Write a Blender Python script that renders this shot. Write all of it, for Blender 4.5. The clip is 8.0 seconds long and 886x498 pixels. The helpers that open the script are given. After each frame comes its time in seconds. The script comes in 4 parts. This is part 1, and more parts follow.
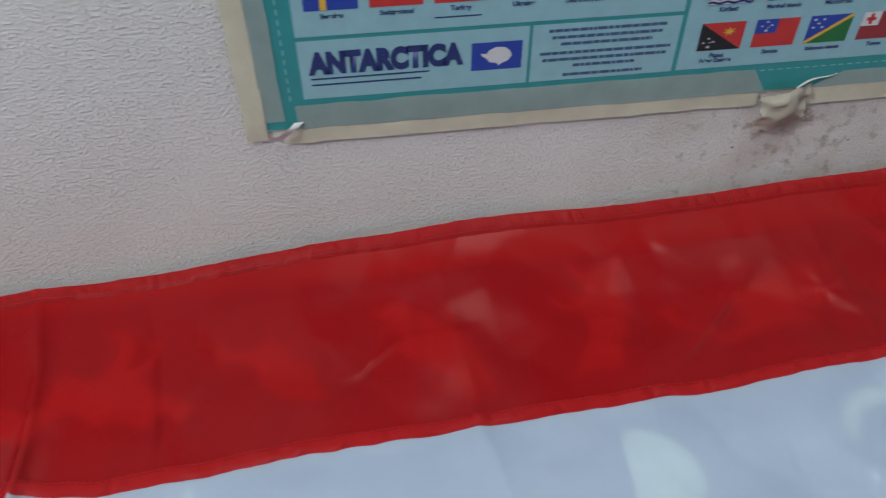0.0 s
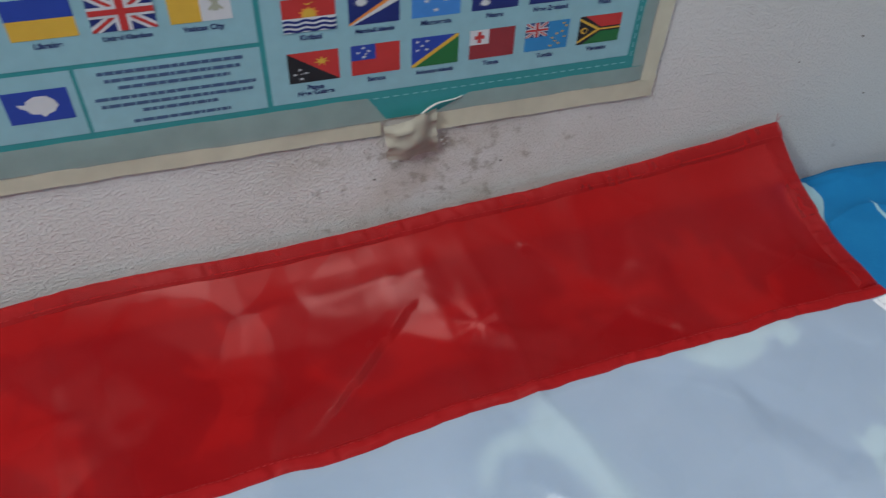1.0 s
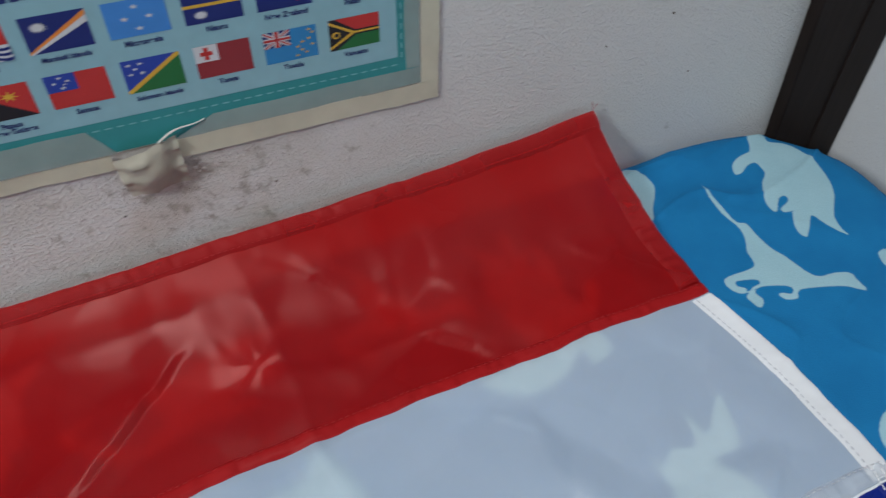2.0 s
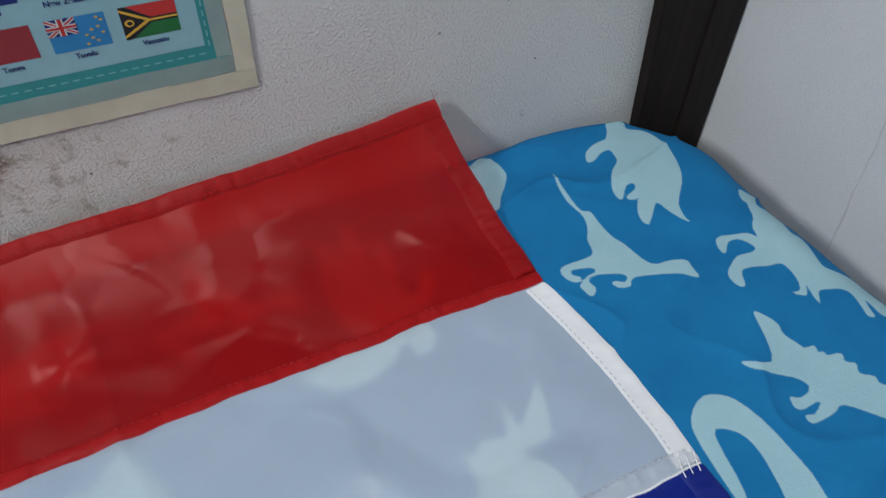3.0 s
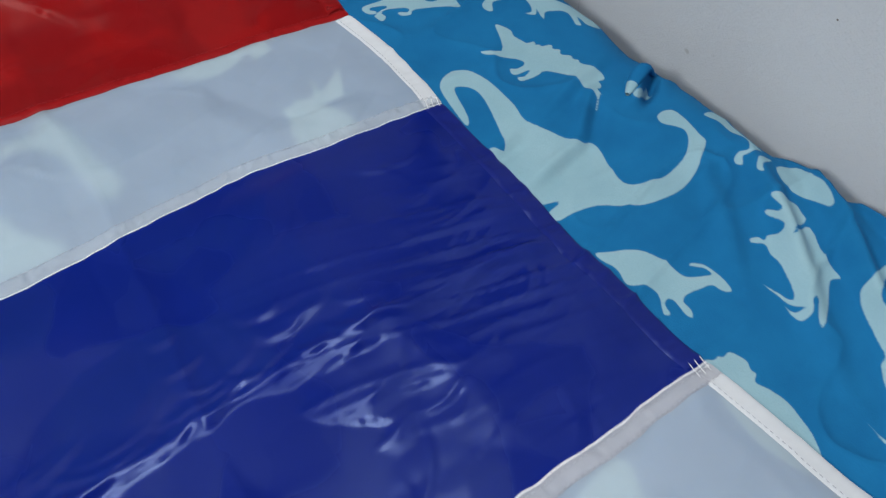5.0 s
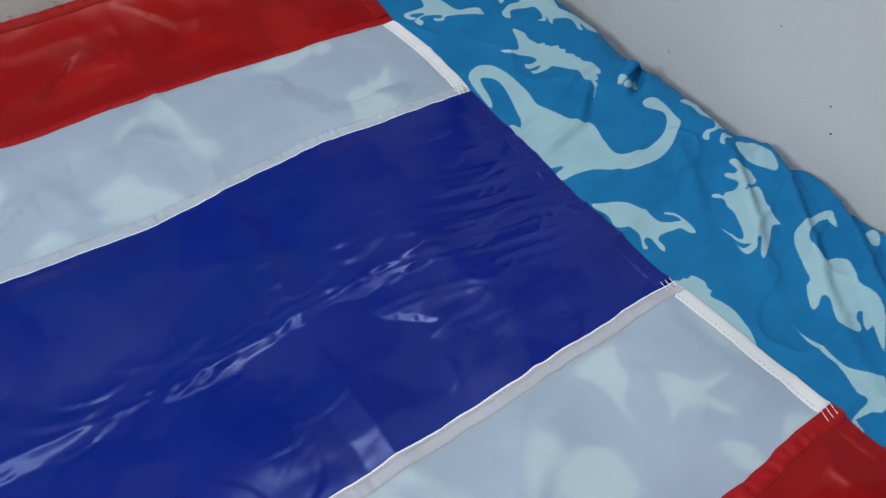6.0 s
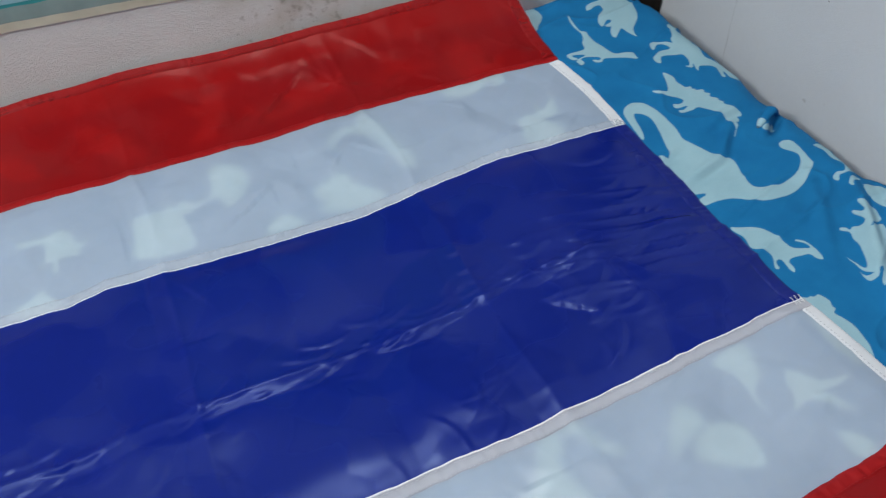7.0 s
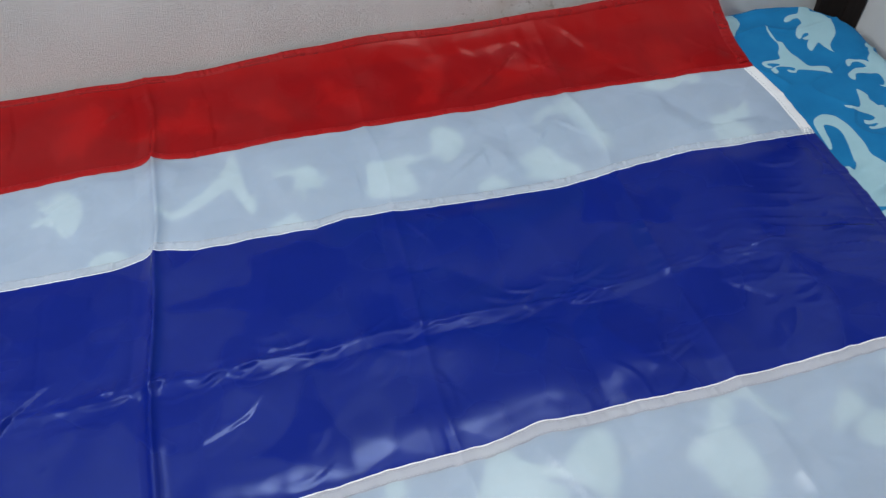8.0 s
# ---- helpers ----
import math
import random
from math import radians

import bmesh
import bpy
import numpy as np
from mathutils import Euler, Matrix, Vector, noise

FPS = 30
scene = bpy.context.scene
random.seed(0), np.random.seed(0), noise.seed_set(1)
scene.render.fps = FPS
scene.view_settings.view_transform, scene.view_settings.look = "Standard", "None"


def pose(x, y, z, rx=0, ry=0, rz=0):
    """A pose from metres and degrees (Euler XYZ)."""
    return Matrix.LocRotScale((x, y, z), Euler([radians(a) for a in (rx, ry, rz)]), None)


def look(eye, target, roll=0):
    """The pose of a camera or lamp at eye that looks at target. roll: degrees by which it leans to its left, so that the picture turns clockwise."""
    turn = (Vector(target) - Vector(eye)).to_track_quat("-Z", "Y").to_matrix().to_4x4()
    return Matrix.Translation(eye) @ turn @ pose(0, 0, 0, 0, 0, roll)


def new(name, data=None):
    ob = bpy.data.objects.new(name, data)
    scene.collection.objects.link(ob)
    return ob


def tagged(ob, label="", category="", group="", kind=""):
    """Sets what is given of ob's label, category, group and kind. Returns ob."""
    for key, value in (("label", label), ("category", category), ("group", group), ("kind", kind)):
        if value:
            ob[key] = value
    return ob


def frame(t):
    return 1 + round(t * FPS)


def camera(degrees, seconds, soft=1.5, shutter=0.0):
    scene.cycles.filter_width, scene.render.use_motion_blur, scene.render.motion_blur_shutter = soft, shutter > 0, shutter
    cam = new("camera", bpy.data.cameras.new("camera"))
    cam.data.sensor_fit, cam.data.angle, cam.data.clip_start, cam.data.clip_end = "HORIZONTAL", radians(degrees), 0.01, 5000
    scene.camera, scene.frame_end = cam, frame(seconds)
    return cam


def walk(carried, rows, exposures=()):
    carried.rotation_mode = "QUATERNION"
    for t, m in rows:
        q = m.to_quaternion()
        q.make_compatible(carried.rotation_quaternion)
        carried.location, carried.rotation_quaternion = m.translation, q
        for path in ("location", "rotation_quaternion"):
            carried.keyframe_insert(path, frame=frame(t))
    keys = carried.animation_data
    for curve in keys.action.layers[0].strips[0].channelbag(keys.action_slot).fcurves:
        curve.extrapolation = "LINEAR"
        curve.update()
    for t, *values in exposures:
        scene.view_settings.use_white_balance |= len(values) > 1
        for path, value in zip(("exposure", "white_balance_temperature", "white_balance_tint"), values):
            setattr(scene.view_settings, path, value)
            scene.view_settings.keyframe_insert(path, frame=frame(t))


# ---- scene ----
cam = camera(62.0, 8.0, soft=1.25, shutter=0.25)
PATH = [
    (0, (-0.595, -0.404, 0.938), (-0.423, 1.041, -0.434), -1.9),
    (0.5, (-0.512, -0.381, 0.928), (-0.2105, 1.034, -0.453), -0.4),
    (1, (-0.416, -0.377, 0.929), (0.054, 0.983, -0.461), 1.1),
    (1.5, (-0.364, -0.373, 0.931), (0.155, 0.961, -0.466), 0.3),
    (2, (-0.285, -0.358, 0.926), (0.25, 0.893, -0.54), -0.3),
    (2.2, (-0.253, -0.362, 0.927), (0.314, 0.873, -0.541), -0.6),
    (3.3, (-0.196, -0.425, 0.923), (0.391, 0.75, -0.585), 1.7),
    (3.5, (-0.212, -0.46, 0.924), (0.375, 0.7, -0.596), 1.9),
    (4, (-0.218, -0.535, 0.934), (0.379, 0.598, -0.603), 2.4),
    (4.2, (-0.218, -0.564, 0.937), (0.396, 0.545, -0.609), 2.7),
    (5.3, (-0.24, -0.723, 0.967), (0.406, 0.327, -0.607), 1.3),
    (5.5, (-0.256, -0.74, 0.986), (0.393, 0.318, -0.583), 1.3),
    (6, (-0.315, -0.792, 1.035), (0.325, 0.285, -0.524), 1.5),
    (6.5, (-0.376, -0.829, 1.084), (0.203, 0.321, -0.447), 0.7),
    (7, (-0.434, -0.85, 1.119), (0.025, 0.374, -0.395), -1.4),
    (7.5, (-0.524, -0.896, 1.15), (-0.209, 0.365, -0.37), -1.3),
    (8, (-0.556, -0.911, 1.183), (-0.379, 0.366, -0.346), -3.0),
]
walk(cam, [(t, look(eye, target, roll)) for t, eye, target, roll in PATH])

# ---- light: a ceiling lamp over the bed and another across the room, in a closed room ----
world = bpy.data.worlds.new("room_air")
world.use_nodes = True
world.node_tree.nodes["Background"].inputs[0].default_value = (0.75, 0.85, 1.0, 1)
world.node_tree.nodes["Background"].inputs[1].default_value = 0.0
scene.world = world


def area_lamp(name, eye, target, sx, sy, power, colour):
    data = bpy.data.lights.new(name, "AREA")
    data.shape, data.size, data.size_y, data.energy, data.color = "RECTANGLE", sx, sy, power, colour
    ob = new(name, data)
    ob.matrix_world = look(eye, target)
    return ob


area_lamp("ceiling_lamp", (-0.60, -0.45, 2.50), (-0.58, -0.47, 0.0), 1.50, 0.50, 19.5, (0.965, 0.98, 0.975))
area_lamp("room_lamp", (-2.35, -1.15, 2.40), (0.0, -0.3, 0.6), 0.4, 0.4, 40.0, (0.92, 0.98, 1.02))
scene.view_settings.exposure = 0.0


# ---- materials ----
class Mat:
    """A node material with a Principled shader and a few shorthand makers."""

    def __init__(self, name, rough=0.6, spec=0.4, colour=(0.5, 0.5, 0.5)):
        self.m = bpy.data.materials.new(name)
        self.m.use_nodes = True
        self.t = self.m.node_tree
        self.p = self.t.nodes["Principled BSDF"]
        self.p.inputs["Roughness"].default_value = rough
        self.p.inputs["Specular IOR Level"].default_value = spec
        self.p.inputs["Base Color"].default_value = (*colour, 1)
        self.coords = self.node("ShaderNodeTexCoord").outputs["Object"]

    def node(self, kind, **props):
        n = self.t.nodes.new(kind)
        for k, v in props.items():
            setattr(n, k, v)
        return n

    def link(self, a, b):
        self.t.links.new(a, b)

    def noise(self, scale, detail=4.0, rough=0.55, stretch=None, distort=0.0):
        n = self.node("ShaderNodeTexNoise")
        n.inputs["Scale"].default_value, n.inputs["Detail"].default_value = scale, detail
        n.inputs["Roughness"].default_value, n.inputs["Distortion"].default_value = rough, distort
        if stretch:
            mp = self.node("ShaderNodeMapping")
            mp.inputs["Scale"].default_value = stretch
            self.link(self.coords, mp.inputs["Vector"])
            self.link(mp.outputs[0], n.inputs["Vector"])
        else:
            self.link(self.coords, n.inputs["Vector"])
        return n.outputs["Fac"]

    def patches(self, scale, wander):
        """Crisp-edged patches of chance value with wandering outlines."""
        n = self.node("ShaderNodeTexNoise")
        n.inputs["Scale"].default_value, n.inputs["Detail"].default_value = scale * 0.8, 2.0
        self.link(self.coords, n.inputs["Vector"])
        bend = self.node("ShaderNodeVectorMath", operation="MULTIPLY_ADD")
        self.link(n.outputs["Color"], bend.inputs[0])
        bend.inputs[1].default_value = (wander,) * 3
        self.link(self.coords, bend.inputs[2])
        cells = self.node("ShaderNodeTexVoronoi", voronoi_dimensions="2D", feature="SMOOTH_F1")
        cells.inputs["Scale"].default_value, cells.inputs["Smoothness"].default_value = scale, 0.16
        self.link(bend.outputs[0], cells.inputs["Vector"])
        return self.node_value(cells.outputs["Color"])

    def node_value(self, colour):
        n = self.node("ShaderNodeSeparateColor")
        self.link(colour, n.inputs[0])
        return n.outputs[0]

    def ramp(self, value, lo, hi, a=0.0, b=1.0):
        n = self.node("ShaderNodeMapRange")
        n.inputs["From Min"].default_value, n.inputs["From Max"].default_value = lo, hi
        n.inputs["To Min"].default_value, n.inputs["To Max"].default_value = a, b
        self.link(value, n.inputs["Value"])
        return n.outputs[0]

    def math(self, op, a, b):
        n = self.node("ShaderNodeMath", operation=op)
        for i, v in enumerate((a, b)):
            if isinstance(v, (int, float)):
                n.inputs[i].default_value = v
            else:
                self.link(v, n.inputs[i])
        return n.outputs[0]

    def mix(self, fac, a, b):
        n = self.node("ShaderNodeMix", data_type="RGBA")
        for i, v in ((0, fac), (6, a), (7, b)):
            if isinstance(v, (int, float)):
                n.inputs[i].default_value = v
            elif isinstance(v, tuple):
                n.inputs[i].default_value = (*v, 1)
            else:
                self.link(v, n.inputs[i])
        return n.outputs[2]

    def colour(self, socket):
        self.link(socket, self.p.inputs["Base Color"])
        return self

    def bump(self, height, strength, distance):
        n = self.node("ShaderNodeBump")
        n.inputs["Strength"].default_value, n.inputs["Distance"].default_value = strength, distance
        self.link(height, n.inputs["Height"])
        self.link(n.outputs[0], self.p.inputs["Normal"])
        return self

    def see_through(self, amount, glow=0.0, tint=(1, 1, 1)):
        """Thin cloth: amount of the light passes straight, glow of the rest passes scattered."""
        out = self.t.nodes["Material Output"]
        clear, soft = self.node("ShaderNodeBsdfTransparent"), self.node("ShaderNodeBsdfTranslucent")
        clear.inputs[0].default_value = (*tint, 1)
        soft.inputs[0].default_value = self.p.inputs["Base Color"].default_value
        inner, outer = self.node("ShaderNodeMixShader"), self.node("ShaderNodeMixShader")
        inner.inputs[0].default_value = glow
        if isinstance(amount, float):
            outer.inputs[0].default_value = amount
        else:
            self.link(amount, outer.inputs[0])
        self.link(self.p.outputs[0], inner.inputs[1])
        self.link(soft.outputs[0], inner.inputs[2])
        self.link(inner.outputs[0], outer.inputs[1])
        self.link(clear.outputs[0], outer.inputs[2])
        self.link(outer.outputs[0], out.inputs["Surface"])
        return self


def plain(name, colour, rough=0.5, spec=0.4):
    mat = Mat(name, rough, spec, colour)
    n = mat.noise(90.0, 3.0)
    dark = tuple(c * 0.86 for c in colour)
    return mat.colour(mat.mix(n, dark, tuple(min(1, c * 1.08) for c in colour))).m


def wall_paint(name, tint, centre=None, relief=0.55):
    """Rolled, slightly blotchy wall paint; centre: where mould specks gather."""
    mat = Mat(name, 0.75, 0.25)
    soft = mat.ramp(mat.noise(2.2, 3.0), 0.35, 0.7)
    base = mat.mix(soft, tuple(c * 0.90 for c in tint), tint)
    fine = mat.ramp(mat.noise(160.0, 3.0), 0.3, 0.75)
    base = mat.mix(mat.math("MULTIPLY", fine, 0.10), base, tuple(c * 0.72 for c in tint))
    if centre:
        shift = mat.node("ShaderNodeVectorMath", operation="DISTANCE")
        mat.link(mat.coords, shift.inputs[0])
        shift.inputs[1].default_value = centre
        near = mat.ramp(shift.outputs["Value"], 0.02, 0.17, 0.50, 0.0)
        specks = mat.ramp(mat.math("ADD", mat.noise(85.0, 5.0, 0.6), mat.math("MULTIPLY", near, 0.36)), 0.69, 0.80)
        base = mat.mix(mat.math("MULTIPLY", specks, 0.55), base, (0.20, 0.17, 0.13))
        grime = mat.math("MULTIPLY", near, mat.ramp(mat.noise(22.0, 4.0), 0.35, 0.75))
        base = mat.mix(mat.math("MULTIPLY", grime, 1.2), base, (0.42, 0.34, 0.25))
    rare = mat.ramp(mat.noise(38.0, 2.0), 0.735, 0.77)
    base = mat.mix(mat.math("MULTIPLY", rare, 0.35), base, (0.25, 0.22, 0.18))
    mat.colour(base)
    peel = mat.math("ADD", mat.ramp(mat.noise(520.0, 3.0, 0.6, (0.9, 1.0, 1.0)), 0.48, 0.80), mat.math("MULTIPLY", mat.noise(150.0, 3.0), 0.14))
    patchy = mat.ramp(mat.noise(8.0, 2.0), 0.36, 0.62, 0.45, 1.0)
    return mat.bump(mat.math("MULTIPLY", peel, patchy), relief, 0.0018).m


def nylon(name, colour, through_amount, glow=0.25, rough=0.34, spec=0.55, tint=(1, 1, 1), sheen=(1, 1, 1), vary=0.2):
    """Thin shiny flag nylon with a fine weave."""
    mat = Mat(name, rough, spec, colour)
    patch = mat.ramp(mat.noise(14.0, 3.0), 0.3, 0.7)
    mat.colour(mat.mix(patch, tuple(c * 0.90 for c in colour), colour))
    weave = mat.math("ADD", mat.noise(1500.0, 1.0, 0.5, (1.0, 0.12, 1.0)), mat.noise(1500.0, 1.0, 0.5, (0.12, 1.0, 1.0)))
    mat.p.inputs["Specular Tint"].default_value = (*sheen, 1)
    # random specular patches stand in for bright and dark reflections on creased cloth
    gloss = mat.math("ADD", mat.math("MULTIPLY", mat.patches(13.0, 0.075), 0.65), mat.math("MULTIPLY", mat.patches(34.0, 0.030), 0.35))
    mat.link(mat.ramp(gloss, 0.22, 0.78, spec * (1 - vary), min(1.0, spec * (1 + vary))), mat.p.inputs["Specular IOR Level"])
    mat.link(mat.ramp(gloss, 0.22, 0.78, rough * 1.35, rough * 0.85), mat.p.inputs["Roughness"])
    height = mat.math("ADD", mat.math("MULTIPLY", weave, 0.05), mat.math("MULTIPLY", mat.noise(26.0, 3.0, 0.5), 0.8))
    mat.bump(height, 0.075, 0.0030)
    mat.see_through(through_amount, glow, tint)
    return mat.m


def printed_cotton():
    """Blue cotton sheet with pale animal shapes; the attribute holds the distance to the print's edge."""
    mat = Mat("printed_cotton", 0.85, 0.15)
    edge = mat.node("ShaderNodeAttribute", attribute_name="print_edge").outputs["Fac"]
    fray = mat.math("ADD", edge, mat.math("MULTIPLY", mat.math("SUBTRACT", mat.noise(420.0, 2.0), 0.5), 0.0009))
    # width of the edge blur painted into the print, larger under the flag
    edge_blur = mat.node("ShaderNodeAttribute", attribute_name="print_blur").outputs["Fac"]
    ink = mat.math("SUBTRACT", 0.5, mat.math("DIVIDE", fray, mat.math("MULTIPLY", edge_blur, 2.0)))
    ink = mat.ramp(ink, 0.0, 1.0)
    cloud = mat.ramp(mat.noise(24.0, 4.0), 0.3, 0.7)
    thread = mat.noise(900.0, 2.0)
    blue = mat.mix(cloud, (0.005, 0.134, 0.330), (0.008, 0.165, 0.385))
    pale = mat.mix(cloud, (0.285, 0.465, 0.535), (0.33, 0.51, 0.575))
    base = mat.mix(ink, blue, pale)
    base = mat.mix(mat.math("MULTIPLY", thread, 0.16), base, (0.02, 0.10, 0.20))
    mat.colour(base)
    mat.bump(mat.math("ADD", thread, mat.math("MULTIPLY", mat.noise(160.0, 3.0), 0.8)), 0.30, 0.0010)
    return mat.m


def dark_wood():
    mat = Mat("dark_wood", 0.5, 0.12)
    grain = mat.noise(30.0, 5.0, 0.6, (6.0, 6.0, 0.5))
    mat.colour(mat.mix(mat.ramp(grain, 0.3, 0.75), (0.011, 0.0075, 0.0065), (0.022, 0.015, 0.013)))
    return mat.bump(grain, 0.15, 0.001).m


def masking_tape(name, colour, through_amount):
    mat = Mat(name, 0.55, 0.35, colour)
    crepe = mat.noise(300.0, 3.0, 0.6, (1.0, 1.0, 0.35))
    mat.colour(mat.mix(mat.ramp(mat.noise(45.0, 4.0), 0.3, 0.75), tuple(c * 0.82 for c in colour), colour))
    mat.bump(crepe, 0.35, 0.0006)
    mat.see_through(through_amount, 0.1)
    return mat.m


M_WALL = wall_paint("poster_wall_paint", (0.715, 0.705, 0.68), (-0.290, 0.0, 0.625), 0.72)
M_WALL_R = wall_paint("side_wall_paint", (0.66, 0.67, 0.68), None, 0.40)
# unseen walls and ceiling: tints darkened so the nylon's reflections get contrast
M_ROOM = wall_paint("dimmed_room_paint", (0.22, 0.21, 0.20))
M_CEILING = wall_paint("dimmed_ceiling_paint", (0.36, 0.35, 0.34))
M_FLOOR = plain("floor_tile", (0.42, 0.38, 0.34), 0.35)
M_RED = nylon("red_nylon", (0.53, 0.011, 0.013), 0.42, 0.22, 0.22, 0.37, tint=(1.0, 0.16, 0.15), sheen=(1.0, 0.60, 0.58), vary=0.75)
M_WHITE = nylon("white_nylon", (0.79, 0.86, 0.93), 0.42, 0.28, 0.20, 0.80, vary=0.8)
M_BLUE = nylon("blue_nylon", (0.0035, 0.016, 0.235), 0.12, 0.15, 0.24, 0.55, tint=(0.05, 0.16, 1.0), sheen=(0.45, 0.60, 1.0), vary=0.55)
M_RED_HEM = nylon("red_hem", (0.37, 0.009, 0.011), 0.08, 0.1, 0.55, 0.12)
M_WHITE_HEM = nylon("white_hem", (0.83, 0.84, 0.87), 0.03, 0.1, 0.5, 0.35)
M_RED_END = nylon("red_end_hem", (0.36, 0.009, 0.011), 0.28, 0.1, 0.50, 0.15)
M_LACE_HEM = nylon("puckered_hem", (0.68, 0.73, 0.80), 0.58, 0.1, 0.5, 0.35)
M_GREY_HEM = nylon("seam_hem", (0.60, 0.60, 0.66), 0.34, 0.1, 0.5, 0.35)
M_BLUE_HEM = nylon("blue_hem", (0.0045, 0.013, 0.195), 0.01, 0.1, 0.36, 0.4, sheen=(0.55, 0.70, 1.0))
M_SHEET = printed_cotton()
M_FOAM = plain("mattress_cloth", (0.60, 0.60, 0.58), 0.85)
M_WOOD = dark_wood()
M_TAPE = masking_tape("aged_tape", (0.68, 0.65, 0.50), 0.06)
M_TAPE_THIN = masking_tape("tape_over_paper", (0.52, 0.58, 0.54), 0.46)
M_TEAL = plain("teal_print", (0.035, 0.265, 0.270), 0.35)
M_PAPER = plain("pale_aqua_print", (0.262, 0.465, 0.515), 0.35)
M_BLANK = plain("white_paper", (0.78, 0.78, 0.76), 0.5)
M_NAVY = plain("navy_ink", (0.020, 0.035, 0.14), 0.4)
INK = {
    "black": plain("black_ink", (0.015, 0.015, 0.017)),
    "white": plain("white_ink", (0.60, 0.61, 0.62)),
    "red": plain("red_ink", (0.50, 0.035, 0.030)),
    "maroon": plain("maroon_ink", (0.27, 0.030, 0.035)),
    "blue": plain("blue_ink", (0.020, 0.055, 0.33)),
    "navy": plain("deep_blue_ink", (0.012, 0.024, 0.15)),
    "sky": plain("sky_ink", (0.055, 0.235, 0.60)),
    "cyan": plain("cyan_ink", (0.028, 0.22, 0.48)),
    "yellow": plain("yellow_ink", (0.66, 0.40, 0.045)),
    "orange": plain("orange_ink", (0.72, 0.24, 0.04)),
    "green": plain("green_ink", (0.018, 0.15, 0.04)),
    "grey": plain("grey_ink", (0.36, 0.37, 0.28)),
}


# ---- mesh helpers ----
def mesh_from(name, verts, faces, material, smooth=True):
    me = bpy.data.meshes.new(name)
    me.from_pydata([tuple(v) for v in verts], [], faces)
    me.materials.append(material)
    if smooth:
        me.polygons.foreach_set("use_smooth", [True] * len(me.polygons))
    me.update()
    return me


def child(name, me, parent, label=""):
    ob = new(name, me)
    ob.parent = parent
    return tagged(ob, label) if label else ob


def part(name, bm, material, parent, label=""):
    me = bpy.data.meshes.new(name)
    bm.to_mesh(me)
    bm.free()
    me.materials.append(material)
    return child(name, me, parent, label)


def box_bm(x0, x1, y0, y1, z0, z1, bevel=0.0):
    bm = bmesh.new()
    bmesh.ops.create_cube(bm, size=1.0, matrix=Matrix.Translation(((x0 + x1) / 2, (y0 + y1) / 2, (z0 + z1) / 2)) @ Matrix.Diagonal((x1 - x0, y1 - y0, z1 - z0, 1)))
    if bevel:
        bmesh.ops.bevel(bm, geom=bm.edges[:], offset=bevel, segments=3, affect="EDGES", profile=0.5)
    return bm


def box_ob(name, x0, x1, y0, y1, z0, z1, material, bevel=0.0):
    me = bpy.data.meshes.new(name)
    bm = box_bm(x0, x1, y0, y1, z0, z1, bevel)
    bm.to_mesh(me)
    bm.free()
    me.materials.append(material)
    return new(name, me)


def grid_faces(rows, cols):
    i = (np.arange(rows - 1)[:, None] * cols + np.arange(cols - 1)).ravel()
    return np.stack([i, i + 1, i + cols + 1, i + cols], 1).tolist()


TABLE = np.random.RandomState(5).rand(256, 256)


def vnoise(x, y, k=0):
    """Smooth random values from 0 to 1 over the plane, one bump per unit."""
    x, y = np.asarray(x, float) + 17.31 * k, np.asarray(y, float) + 9.77 * k
    i, j = np.floor(x).astype(int), np.floor(y).astype(int)
    u, v = x - i, y - j
    u, v = u * u * u * (u * (u * 6 - 15) + 10), v * v * v * (v * (v * 6 - 15) + 10)
    g = lambda a, b: TABLE[a % 256, b % 256]
    return (g(i, j) * (1 - u) + g(i + 1, j) * u) * (1 - v) + (g(i, j + 1) * (1 - u) + g(i + 1, j + 1) * u) * v


def ridges(x, y, k=0):
    """Sharp crests where smooth noise crosses its middle, 0 to 1."""
    return 1 - np.abs(2 * vnoise(x, y, k) - 1)


# ---- the room ----
WALL_X, LEFT_X, NEAR_Y, TOP_Z = 0.25, -4.0, -3.6, 2.6
wall_north = tagged(box_ob("wall_north", LEFT_X, WALL_X, 0.0, 0.12, 0.0, TOP_Z, M_WALL), "off-white rolled wall with mould specks below the poster", "wall", kind="structure")
wall_east = tagged(box_ob("wall_east", WALL_X, WALL_X + 0.12, NEAR_Y, 0.12, 0.0, TOP_Z, M_WALL_R), "off-white painted side wall with a hairline crack", "wall", kind="structure")
# unseen walls closing the room, darkened to dim what the flag reflects
tagged(box_ob("wall_west", LEFT_X - 0.12, LEFT_X, NEAR_Y, 0.12, 0.0, TOP_Z, M_ROOM), "unseen beige wall, darkened to dim reflections", "wall", kind="structure")
tagged(box_ob("wall_south", LEFT_X - 0.12, WALL_X + 0.12, NEAR_Y - 0.12, NEAR_Y, 0.0, TOP_Z, M_ROOM), "unseen beige wall, darkened to dim reflections", "wall", kind="structure")
tagged(box_ob("floor", LEFT_X - 0.12, WALL_X + 0.12, NEAR_Y - 0.12, 0.12, -0.12, 0.0, M_FLOOR), "plain tiled bedroom floor", "floor", kind="structure")
# unseen ceiling, its colour darkened for the same reflections
tagged(box_ob("ceiling", LEFT_X - 0.12, WALL_X + 0.12, NEAR_Y - 0.12, 0.12, TOP_Z, TOP_Z + 0.12, M_CEILING), "unseen grey ceiling, darkened to dim reflections", "ceiling", kind="structure")


